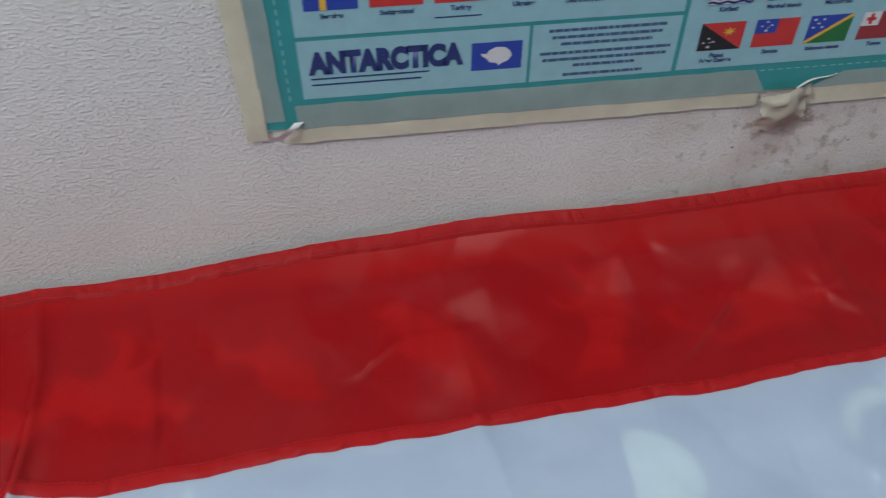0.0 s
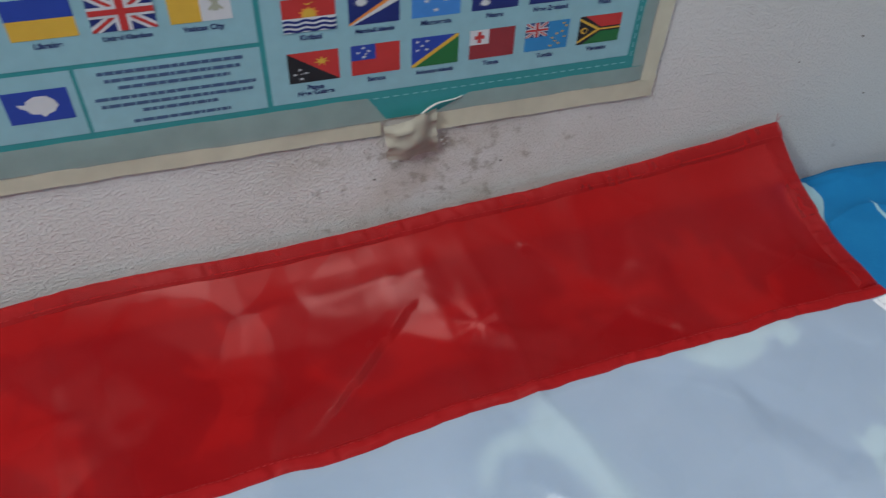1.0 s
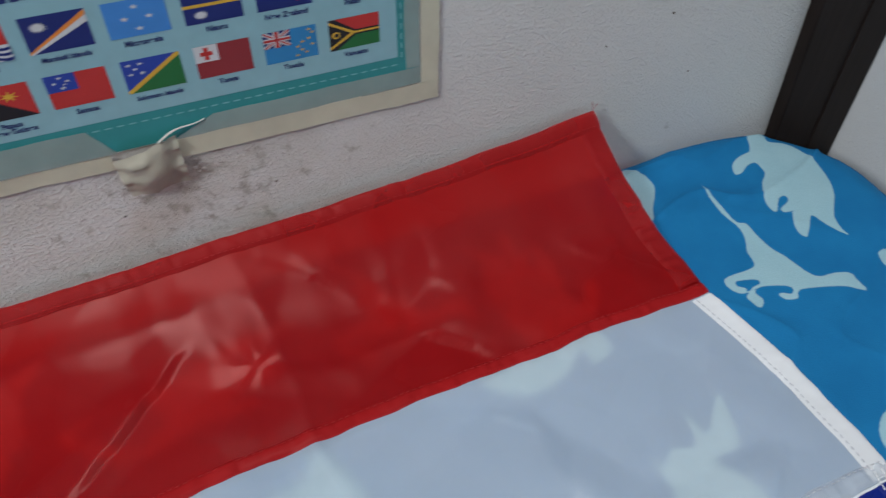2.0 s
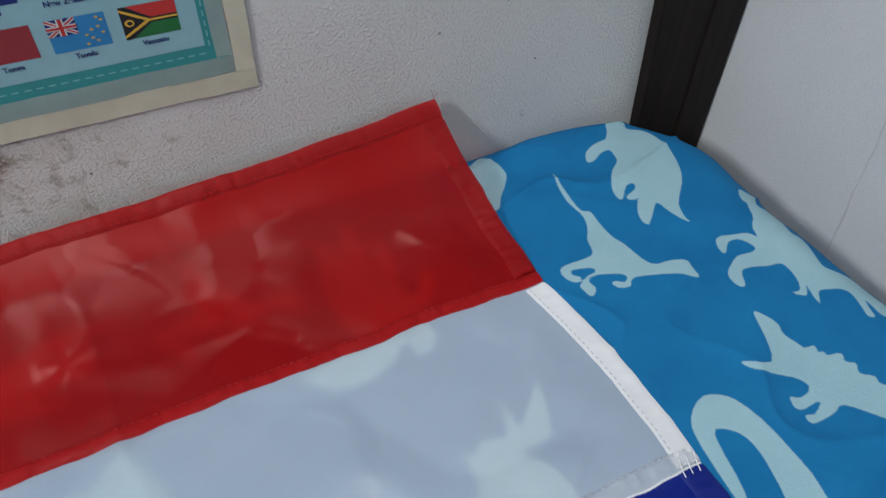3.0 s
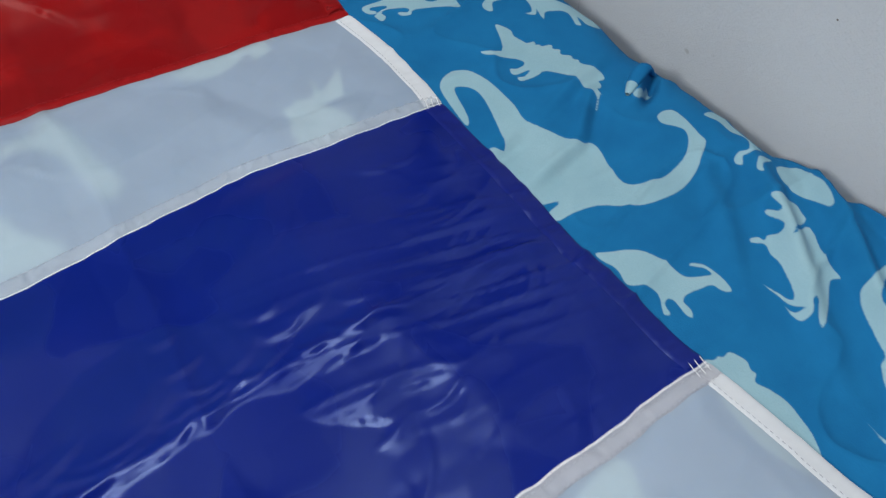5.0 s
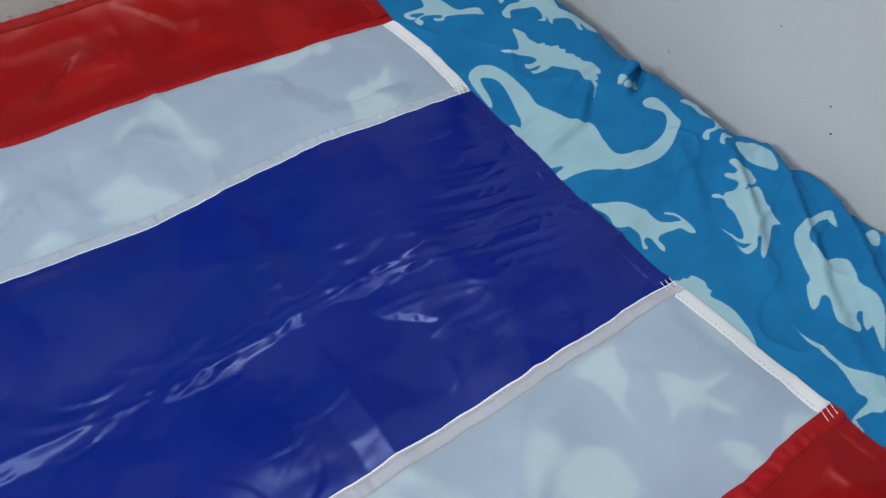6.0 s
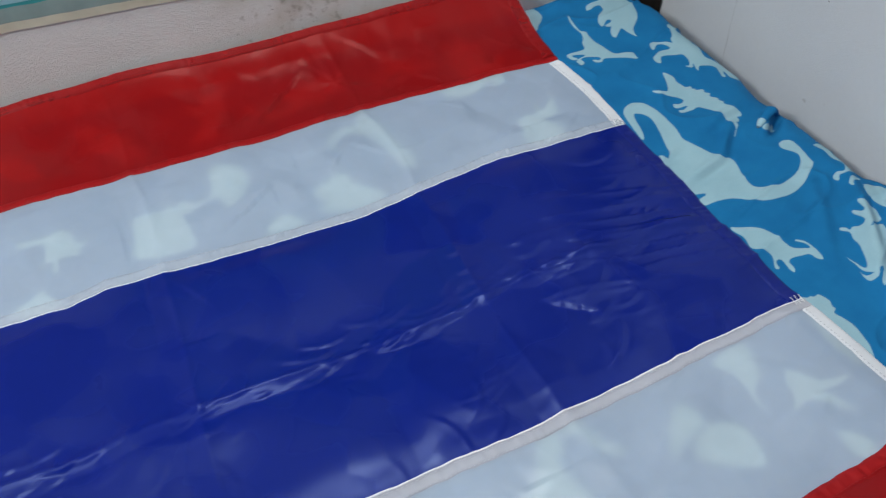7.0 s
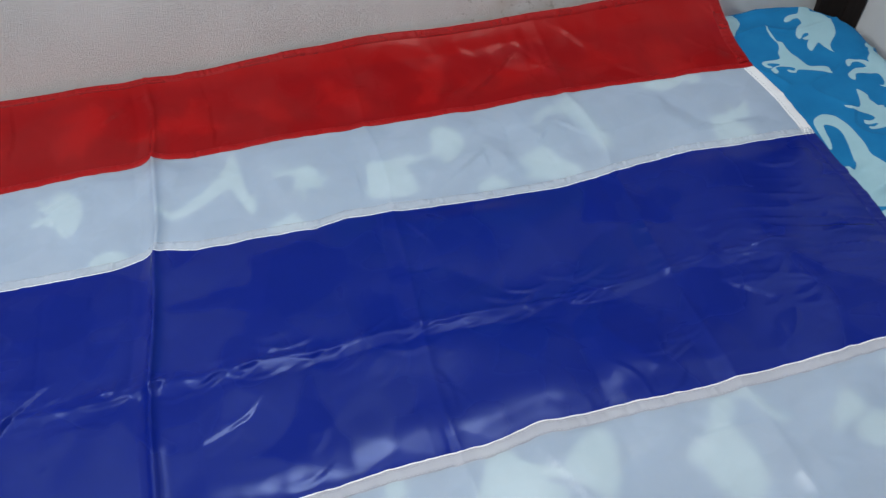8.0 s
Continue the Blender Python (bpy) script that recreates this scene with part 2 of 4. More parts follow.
def wall_crack():
    """A thin, wandering crack line on the side wall."""
    zs = np.linspace(0.40, 1.6, 160)
    ys = -0.180 + 0.098 * (zs - 0.40) + 0.003 * (vnoise(zs * 22, 0 * zs) - 0.5) + 0.0015 * (vnoise(zs * 70, 0 * zs, 2) - 0.5)
    wide = 0.00035 + 0.0006 * vnoise(zs * 30, 0 * zs, 4)
    verts = [(WALL_X - 0.0006, y - w, z) for y, w, z in zip(ys, wide, zs)] + [(WALL_X - 0.0006, y + w, z) for y, w, z in zip(ys, wide, zs)]
    faces = [(i, i + 1, 160 + i + 1, 160 + i) for i in range(159)]
    child("crack", mesh_from("crack", verts, faces, plain("crack_shade", (0.52, 0.52, 0.52), 0.9), False), wall_east, "hairline crack in the plaster")


wall_crack()


def flecks(wall, name, spots, material, label, axis):
    """Small raised flecks and crumbs on a wall: along it, height, size."""
    rng = random.Random(4)
    for along, z, r in spots:
        bm = bmesh.new()
        bmesh.ops.create_icosphere(bm, subdivisions=1, radius=r)
        for v in bm.verts:
            v.co *= rng.uniform(0.6, 1.3)
            v.co = Vector((v.co.x * 0.35, v.co.y, v.co.z)) if axis == "x" else Vector((v.co.x, v.co.y * 0.35, v.co.z))
            v.co += Vector((WALL_X - 0.0002, along, z)) if axis == "x" else Vector((along, -0.0002, z))
        part(name, bm, material, wall, label)


DARK_FLECK, PALE_CRUMB = plain("dark_fleck", (0.16, 0.14, 0.12), 0.9), plain("plaster_crumb", (0.70, 0.68, 0.63), 0.9)
flecks(wall_east, "fleck", ((-.531, .580, .0016), (-.519, .603, .0012), (-.44, .640, .0009), (-.30, .660, .0010), (-.62, .640, .0011)), DARK_FLECK, "dark fleck on the paint", "x")
flecks(wall_north, "fleck", ((.039, .668, .0014), (-.012, .655, .0009), (.066, .615, .0009), (-.245, .618, .0010), (-.335, .622, .0011)), DARK_FLECK, "dark fleck on the paint", "y")
flecks(wall_north, "plaster_crumb", ((-.2865, .6500, .0016), (-.2850, .6465, .0013), (-.2880, .6440, .0015), (-.2842, .6425, .0010), (-.2868, .6408, .0012)), PALE_CRUMB, "pale crumb of loose plaster", "y")

# ---- the bed: frame with its corner post, mattress, printed sheet ----
BED_Z = 0.545
BED_LEFT, BED_NEAR = -1.70, -1.06


def bed_edge(y):
    """The x of the mattress's end at y: rounded at the corner by the poster wall, fuller towards the near side."""
    y = np.asarray(y, float)
    full = np.interp(-y, (0, .06, .11, .15, .20, .25, .30, .34, .38, .42, .46, .51, .60, 1.1), (.222, .217, .209, .210, .214, .221, .220, .225, .229, .232, .234, .240, .243, .243)) + 0.004 * (vnoise(y * 14, 0 * y, 3) - 0.5) + 0.003 * (vnoise(y * 40, 0 * y, 6) - 0.5)
    c = np.clip((y + 0.105) / 0.105, 0, 1)
    return full - 0.085 * (1 - np.sqrt(np.clip(1 - c * c, 0, 1)))


def bed_height(x, y):
    """The soft rise and fall of the slept-on mattress."""
    return BED_Z + 0.010 * (vnoise(x * 6, y * 6, 1) - 0.5) + 0.006 * (vnoise(x * 15, y * 19, 2) - 0.5) * np.clip((np.asarray(x) + 0.06) / 0.06, 0.35, 1)


def sheet_height(x, y):
    """The height of the sheet's top: the mattress with wrinkles and pulls, pressed smoother under the flag."""
    x, y = np.asarray(x, float), np.asarray(y, float)
    z = bed_height(x, y)
    open_air = np.clip((x + 0.03) / 0.05, 0.25, 1)
    z = z + open_air * 0.0052 * ridges(x * 11 + 2 * vnoise(x * 5, y * 5, 9), y * 26, 3) ** 3 * vnoise(x * 7, y * 7, 12)
    z = z + open_air * 0.0032 * ridges(x * 9 + 5 * y, y * 22 - 8 * x, 4) ** 6
    # slanting pulls near the end of the bed
    zone = np.clip((x - 0.09) / 0.07, 0, 1) * np.clip((-y - 0.42) / 0.10, 0, 1)
    across = 0.88 * x - 0.48 * y + 0.012 * (vnoise(x * 9, y * 9, 8) - 0.5)
    z = z + zone * 0.0220 * (np.sin(across * 150) * 0.5 + 0.5) ** 2 * vnoise(x * 8, y * 8, 7)
    # creases on the back of the long-necked print
    for cx, cy, ux, uy, ln, hi in ((0.059, -0.386, 0.95, 0.32, 0.034, 0.0046), (0.030, -0.352, 0.95, 0.30, 0.018, 0.0034), (0.106, -0.356, 0.72, 0.70, 0.030, 0.0050), (0.120, -0.322, 0.94, 0.34, 0.040, 0.0036)):
        al, ac = (x - cx) * ux + (y - cy) * uy, -(x - cx) * uy + (y - cy) * ux
        z = z + hi * np.exp(-(al / ln) ** 2 - (ac / 0.006) ** 2) - 0.7 * hi * np.exp(-(al / ln) ** 2 - ((ac + 0.010) / 0.006) ** 2)
    # a pinched tuck of cloth
    ax, ay = x - 0.176, y + 0.352
    al, ac = 0.80 * ax + 0.60 * ay, -0.60 * ax + 0.80 * ay
    z = z + 0.009 * np.exp(-(al / 0.022) ** 2 - ((ac - 0.007) / 0.0050) ** 2) - 0.016 * np.exp(-(al / 0.018) ** 2 - ((ac + 0.003) / 0.0045) ** 2)
    return z


ROLL = 0.048


def sheet_point(s, y):
    """A point of the sheet: s runs along x on the flat top, then round the edge and down the end."""
    e = bed_edge(y)
    start = e - ROLL
    over = np.clip(s - start, 0, None)
    ang = np.clip(over / ROLL, 0, math.pi / 2)
    down = np.clip(over - ROLL * math.pi / 2, 0, None)
    x = np.where(over > 0, start + ROLL * np.sin(ang) + 0.004 * np.sin(np.clip(down / 0.12, 0, 1) * math.pi), s)
    far = np.clip((y + 0.024) / 0.022, 0, 1)
    soft = 0.018 * (1 - np.sqrt(np.clip(1 - far * far, 0, 1)))
    side = ROLL * (1 - np.cos(ang)) + down + soft + 0.030 * np.clip((s - 0.07) / 0.14, 0, 2) ** 2 * np.clip((y + 0.11) / 0.11, 0, 1) ** 2
    return x, sheet_height(np.minimum(s, 0.30), y) - side


# printed animals: outlines (x, y) in metres on the sheet
PRINTS = {
    "shelled": [[(.1313, -.016), (.1489, -.0179), (.1441, -.0282), (.1563, -.0359), (.159, -.0515), (.1562, -.0701), (.1492, -.0896), (.14, -.1037), (.1278, -.1161), (.1217, -.1247), (.1191, -.1359), (.1198, -.1405), (.1161, -.1353), (.1124, -.124), (.1101, -.1141), (.106, -.1164), (.098, -.124), (.0917, -.1289), (.0895, -.1236), (.0916, -.1155), (.098, -.1069), (.1033, -.1039), (.0971, -.1052), (.0919, -.1039), (.0928, -.1002), (.1014, -.097), (.105, -.0933), (.1038, -.0904), (.0978, -.0918), (.0871, -.1021), (.0854, -.0953), (.0894, -.0845), (.0992, -.0722), (.1095, -.0638), (.1118, -.0561), (.1118, -.0497), (.1036, -.0505), (.0945, -.0557), (.0878, -.0557), (.0921, -.0467), (.1013, -.0406), (.1112, -.0377), (.1178, -.0361), (.126, -.0261)]],
    "raptor": [[(.0583, -.053), (.054, -.0799), (.0549, -.0976), (.0604, -.102), (.0607, -.1108), (.062, -.126), (.0662, -.138), (.0715, -.159), (.086, -.1621), (.0958, -.1658), (.0962, -.1715), (.0926, -.184), (.0879, -.1768), (.0797, -.1717), (.0544, -.1649), (.048, -.17), (.04, -.1677), (.0382, -.1632), (.0414, -.1624), (.047, -.1656), (.05, -.1603), (.0356, -.1534), (.029, -.153), (.0253, -.1552), (.0263, -.1625), (.0197, -.1669), (.018, -.16), (.018, -.1559), (.0256, -.1513), (.0338, -.1498), (.0333, -.146), (.026, -.1431), (.02, -.142), (.0186, -.1454), (.0225, -.1492), (.0202, -.1526), (.0159, -.1511), (.0134, -.1462), (.013, -.1396), (.0183, -.1363), (.0364, -.137), (.042, -.1337), (.0445, -.1234), (.0507, -.1137), (.0535, -.1026), (.0502, -.0862), (.0528, -.0701)]],
    "egg": [[(.0103, -.0153), (.0197, -.0095), (.0228, -.0165), (.0272, -.028), (.0283, -.0367), (.0212, -.0477), (.0113, -.059), (.0025, -.0714), (-.0092, -.0621), (-.0013, -.0253)]],
    "runner": [[(.1767, -.1255), (.1832, -.1298), (.1856, -.1344), (.1776, -.1442), (.1896, -.1496), (.1906, -.1588), (.1841, -.1739), (.1896, -.1814), (.1802, -.2039), (.1827, -.2117), (.2019, -.224), (.2008, -.2386), (.2057, -.2474), (.2021, -.2589), (.1873, -.2555), (.1864, -.2404), (.1822, -.248), (.1802, -.254), (.1756, -.252), (.178, -.244), (.1804, -.2338), (.1769, -.2287), (.1692, -.2257), (.1602, -.224), (.1539, -.232), (.1535, -.2262), (.1558, -.216), (.1496, -.2236), (.142, -.2177), (.1483, -.2185), (.1529, -.2105), (.1526, -.197), (.142, -.1943), (.1327, -.1906), (.1238, -.19), (.1177, -.2006), (.1137, -.2), (.112, -.194), (.1142, -.1874), (.1219, -.182), (.1302, -.1783), (.1391, -.1797), (.1458, -.1777), (.1412, -.1675), (.1321, -.166), (.1234, -.1732), (.122, -.1646), (.1281, -.1606), (.1486, -.1643), (.154, -.1705), (.1566, -.162), (.1649, -.1525), (.168, -.1366)]],
    "sail": [[(.1064, -.222), (.11, -.2212), (.116, -.2326), (.114, -.2409), (.1181, -.25), (.1196, -.254), (.1266, -.2552), (.1246, -.2603), (.1286, -.2607), (.128, -.264), (.1374, -.2665), (.1349, -.2723), (.1403, -.276), (.1366, -.2817), (.1436, -.2877), (.142, -.292), (.1454, -.2963), (.1434, -.3006), (.1493, -.3135), (.1524, -.32), (.1488, -.328), (.143, -.3274), (.141, -.3332), (.1375, -.337), (.1334, -.3373), (.134, -.3446), (.1323, -.3429), (.122, -.354), (.121, -.3526), (.128, -.345), (.128, -.338), (.1253, -.3214), (.1258, -.3134), (.1207, -.305), (.1147, -.2973), (.1091, -.2937), (.102, -.296), (.0857, -.296), (.086, -.29), (.092, -.2917), (.1014, -.2862), (.0888, -.2866), (.084, -.284), (.0864, -.277), (.0923, -.28), (.1004, -.278), (.102, -.274), (.0972, -.2666), (.0809, -.2554), (.076, -.246), (.0926, -.254), (.1016, -.2376)]],
    "longneck": [[(.0254, -.2632), (.0412, -.2546), (.0541, -.2619), (.0598, -.2755), (.0618, -.294), (.0634, -.3183), (.0613, -.3372), (.069, -.3509), (.0761, -.3658), (.0853, -.3802), (.0962, -.3821), (.0939, -.3983), (.0901, -.412), (.0893, -.4293), (.0985, -.4363), (.1164, -.4398), (.1341, -.4359), (.1487, -.4306), (.1616, -.4198), (.1659, -.4098), (.1612, -.4021), (.1548, -.3946), (.1576, -.3862), (.1679, -.3837), (.1744, -.3902), (.1738, -.418), (.1735, -.4269), (.1587, -.4378), (.1455, -.4471), (.1239, -.456), (.1022, -.4572), (.0795, -.4517), (.0578, -.4375), (.0361, -.4356), (.0226, -.4361), (.0183, -.4283), (.0359, -.4221), (.0168, -.4167), (.0121, -.3998), (.013, -.3841), (.0184, -.351), (.0274, -.3585), (.0362, -.3418), (.0448, -.3042), (.045, -.2874), (.0383, -.278), (.0298, -.2783), (.0229, -.3121), (.0164, -.3179), (.0188, -.2799)]],
    "claw": [[(.1547, -.3573), (.1697, -.355), (.1814, -.3492), (.1758, -.3681), (.179, -.3539), (.1578, -.3623)]],
    "small_runner": [[(.1941, -.4021), (.2111, -.4008), (.213, -.4124), (.2133, -.4229), (.2068, -.4386), (.2073, -.4489), (.21, -.4549), (.1911, -.455), (.1859, -.454), (.1812, -.4598), (.1779, -.4559), (.1793, -.4522), (.1865, -.4491), (.1943, -.4517), (.2047, -.4389), (.1999, -.4275), (.1995, -.4174), (.1939, -.4076)], [(.1962, -.4618), (.2077, -.4663), (.1898, -.4699), (.1828, -.4768), (.1821, -.472), (.1878, -.4661)]],
    "shell": [[(.2027, -.4743), (.2198, -.481), (.2139, -.4962), (.21, -.5087), (.2016, -.523), (.1949, -.5291), (.196, -.5151), (.1909, -.5025), (.1906, -.4944)]],
    "horned": [[(.166, -.4986), (.1701, -.5), (.1762, -.5052), (.1834, -.5101), (.1809, -.5188), (.1778, -.5255), (.161, -.5289), (.1482, -.5354), (.1618, -.5323), (.1751, -.5309), (.1644, -.5538), (.1619, -.5658), (.1607, -.5735), (.1531, -.5712), (.1359, -.5845), (.1163, -.596), (.1186, -.5895), (.1299, -.5789), (.1259, -.5776), (.1203, -.5836), (.1137, -.5856), (.11, -.5823), (.1113, -.5702), (.1125, -.5775), (.1187, -.5794), (.1158, -.5739), (.1139, -.5673), (.1117, -.5495), (.1143, -.5582), (.1188, -.5708), (.1277, -.5556), (.1332, -.5427), (.1343, -.5343), (.1378, -.5258), (.1309, -.52), (.1321, -.517), (.1385, -.5191), (.1397, -.5238), (.1444, -.5215), (.148, -.5263), (.153, -.5246), (.1546, -.518), (.1553, -.5071), (.158, -.5055), (.1588, -.5131), (.1624, -.5118)]],
    "crest": [[(.0275, -.4739), (.0392, -.4784), (.0559, -.4859), (.0639, -.4963), (.067, -.5082), (.0706, -.5195), (.0839, -.5256), (.088, -.526), (.0867, -.5196), (.0789, -.5133), (.0818, -.5124), (.0885, -.5176), (.0912, -.5262), (.092, -.5341), (.0904, -.5432), (.0851, -.5407), (.0819, -.5331), (.0735, -.5317), (.0615, -.5307), (.0557, -.5339), (.0561, -.5412), (.0529, -.5463), (.0504, -.5423), (.0509, -.5318), (.0483, -.5273), (.0429, -.5298), (.0418, -.5371), (.0376, -.5351), (.0441, -.5219), (.0402, -.5129), (.03, -.506), (.0317, -.4944), (.0284, -.4838)]],
    "plated": [[(.0416, -.5777), (.0466, -.5768), (.0475, -.5792), (.054, -.5779), (.0568, -.5808), (.0595, -.5887), (.0566, -.5943), (.0579, -.5982), (.0521, -.6021), (.0566, -.6096), (.0601, -.622), (.0577, -.6368), (.0552, -.6452), (.0512, -.6545), (.0424, -.6673), (.0234, -.6345), (.0283, -.5762)]],
    "swimmer": [[(.198, -.6021), (.206, -.5876), (.2048, -.5826), (.1922, -.5817), (.1673, -.5866), (.1606, -.5881), (.1537, -.5955), (.1457, -.6088), (.1402, -.6203), (.136, -.63), (.131, -.6323), (.1237, -.6406), (.1159, -.652), (.122, -.652), (.1305, -.6469), (.1309, -.654), (.1232, -.6668), (.12, -.6757), (.1296, -.686), (.1366, -.6814), (.1392, -.6758), (.1458, -.6719), (.1488, -.6735), (.1413, -.6805), (.1358, -.688), (.144, -.6871), (.1394, -.6933), (.1295, -.709), (.1534, -.6876), (.164, -.6688), (.168, -.652), (.1755, -.6399), (.1795, -.6307), (.1743, -.6242), (.1599, -.6208), (.156, -.6105), (.16, -.6011), (.1681, -.5955), (.1912, -.5882), (.198, -.5919)]],
    "tailed": [[(.0917, -.654), (.0918, -.6638), (.094, -.674), (.0947, -.6862), (.0936, -.7), (.098, -.7088), (.1086, -.7204), (.1123, -.7242), (.0924, -.742), (.0834, -.7386), (.0736, -.7371), (.0675, -.7373), (.0658, -.746), (.0622, -.744), (.0644, -.736), (.0746, -.7332), (.0839, -.732), (.0868, -.7286), (.0831, -.722), (.088, -.71), (.0899, -.698), (.0899, -.6852), (.0901, -.672)]],
    "spot": [[(.2336, -.6138), (.2433, -.6169), (.2315, -.6272), (.2192, -.632), (.2179, -.6257)]],
    "hare": [[(-.104, -.2262), (-.0988, -.2327), (-.0899, -.2259), (-.0753, -.2288), (-.0696, -.204), (-.0674, -.2193), (-.0668, -.227), (-.0528, -.2144), (-.0423, -.2062), (-.0498, -.2319), (-.0558, -.2402), (-.0718, -.2415), (-.0637, -.2539), (-.0589, -.2683), (-.0618, -.282), (-.0921, -.2841), (-.1069, -.2752), (-.1079, -.2599), (-.1033, -.2442)]],
    "hooked": [[(-.2728, -.1481), (-.2578, -.1758), (-.2487, -.2099), (-.2381, -.2363), (-.2413, -.253), (-.2544, -.2523), (-.2617, -.2275), (-.2742, -.1932), (-.2929, -.1773), (-.311, -.1785), (-.3198, -.1919), (-.3259, -.1897), (-.3182, -.1718), (-.3006, -.1639), (-.2847, -.1622)]],
    "fish": [[(-.3621, -.2543), (-.3353, -.2363), (-.3205, -.2362), (-.3149, -.2557), (-.3007, -.2696), (-.2884, -.2886), (-.3154, -.2951), (-.343, -.2923), (-.3618, -.2819), (-.3522, -.2725)]],
    "mound": [[(-.4186, -.2824), (-.4022, -.2726), (-.3897, -.2796), (-.3827, -.2948), (-.4004, -.296), (-.4215, -.296)]],
    "dome": [[(-.4639, -.1776), (-.4481, -.1722), (-.4313, -.1837), (-.4239, -.2035), (-.4289, -.2202), (-.445, -.2357), (-.4564, -.2389), (-.461, -.2242), (-.4792, -.2251), (-.4918, -.2355), (-.4845, -.2219), (-.4667, -.2156)]],
    "block": [[(-.5508, -.2243), (-.5222, -.2243), (-.514, -.217), (-.5063, -.2239), (-.4994, -.2151), (-.4899, -.224), (-.4918, -.2355), (-.5023, -.2365), (-.4963, -.2653), (-.4999, -.2886), (-.5541, -.2842), (-.5528, -.2536)]],
    "turtle": [[(-.6715, -.2158), (-.6614, -.2135), (-.6488, -.2169), (-.6343, -.2134), (-.6239, -.2119), (-.6142, -.2234), (-.6098, -.2397), (-.6011, -.2322), (-.6002, -.2394), (-.6093, -.249), (-.6061, -.2543), (-.6231, -.2539), (-.63, -.2553), (-.6296, -.2699), (-.6358, -.2703), (-.6349, -.2576), (-.6402, -.2505), (-.6455, -.262), (-.6474, -.258), (-.6421, -.2456), (-.6412, -.2298), (-.6527, -.2237), (-.6632, -.2253)]],
    "strider": [[(-.8139, -.2461), (-.8071, -.2411), (-.7918, -.2588), (-.7721, -.2499), (-.7463, -.2248), (-.7298, -.1966), (-.7193, -.1677), (-.7122, -.1902), (-.7054, -.2219), (-.6987, -.2479), (-.6904, -.2551), (-.6901, -.2819), (-.6981, -.2799), (-.7122, -.2499), (-.7225, -.2337), (-.7391, -.2459), (-.7655, -.2639), (-.7857, -.2707), (-.7957, -.2655), (-.8065, -.2512)]],
    "low": [[(-.6723, -.3057), (-.6591, -.2995), (-.6455, -.2898), (-.6392, -.3018), (-.6282, -.3115), (-.6373, -.3179), (-.6601, -.3179), (-.6726, -.3147)]],
    "broad": [[(-.9625, -.1983), (-.9518, -.2007), (-.9437, -.2099), (-.9359, -.1922), (-.9222, -.1912), (-.9059, -.2099), (-.899, -.2353), (-.9041, -.2639), (-.9178, -.268), (-.9303, -.2503), (-.9479, -.2423), (-.9573, -.245), (-.9565, -.2313), (-.9401, -.2301), (-.9439, -.2198), (-.9579, -.2162), (-.9499, -.2116)]],
    "hump": [[(-.8829, -.317), (-.8689, -.303), (-.8531, -.3019), (-.837, -.3142), (-.8473, -.3236), (-.8658, -.328)]],
    "wedge": [[(-.1666, -.1423), (-.1097, -.1401), (-.1122, -.1559), (-.1355, -.1645), (-.1567, -.1587)]],
    "beaked": [[(-.2653, -.6151), (-.2495, -.6153), (-.2487, -.6267), (-.2587, -.6426), (-.2532, -.6607), (-.2472, -.6758), (-.2479, -.696), (-.2622, -.7147), (-.2847, -.7094), (-.2967, -.6958), (-.2992, -.6811), (-.3108, -.6648), (-.293, -.6544), (-.2793, -.6407)]],
    "ribbon": [[(-.2428, -.6126), (-.2311, -.6114), (-.2218, -.6233), (-.2153, -.638), (-.2036, -.6478), (-.2113, -.6522), (-.2243, -.6398), (-.2308, -.6243), (-.2426, -.6191)]],
    "bulk": [[(-.4118, -.6422), (-.3909, -.6266), (-.3751, -.6275), (-.3703, -.6456), (-.3765, -.6764), (-.39, -.6897), (-.4141, -.6681), (-.4225, -.6614)]],
    "spined": [[(-.09, -.608), (-.0721, -.6013), (-.0548, -.5994), (-.0492, -.606), (-.0534, -.618), (-.0562, -.632), (-.064, -.6378), (-.0718, -.646), (-.0732, -.6573), (-.072, -.662), (-.0772, -.656), (-.0763, -.642), (-.0783, -.624), (-.0864, -.614)]],
    "winged": [[(-.0343, -.629), (-.0339, -.635), (-.0247, -.6432), (-.0135, -.656), (.0005, -.6591), (.0177, -.662), (-.0003, -.666), (-.0167, -.6658), (-.0116, -.672), (-.0016, -.691), (-.009, -.6871), (-.024, -.674), (-.0376, -.6678), (-.048, -.674), (-.0503, -.67), (-.0419, -.66), (-.0418, -.65), (-.0357, -.64)]],
    "belly": [[(-.1274, -.6566), (-.11, -.66), (-.0992, -.6715), (-.0997, -.696), (-.1109, -.7036), (-.1504, -.682), (-.1454, -.6652)]],
    "patch": [[(-.0283, -.7003), (-.0113, -.7131), (-.0109, -.7245), (-.0212, -.73), (-.0314, -.718)]],
    "fin": [[(-.14, -.63), (-.13, -.64), (-.131, -.6548), (-.156, -.664), (-.17, -.67), (-.16, -.6487)]],
    "heel": [[(.0278, -.71), (.0397, -.722), (.0119, -.728), (.0093, -.722)]],
}
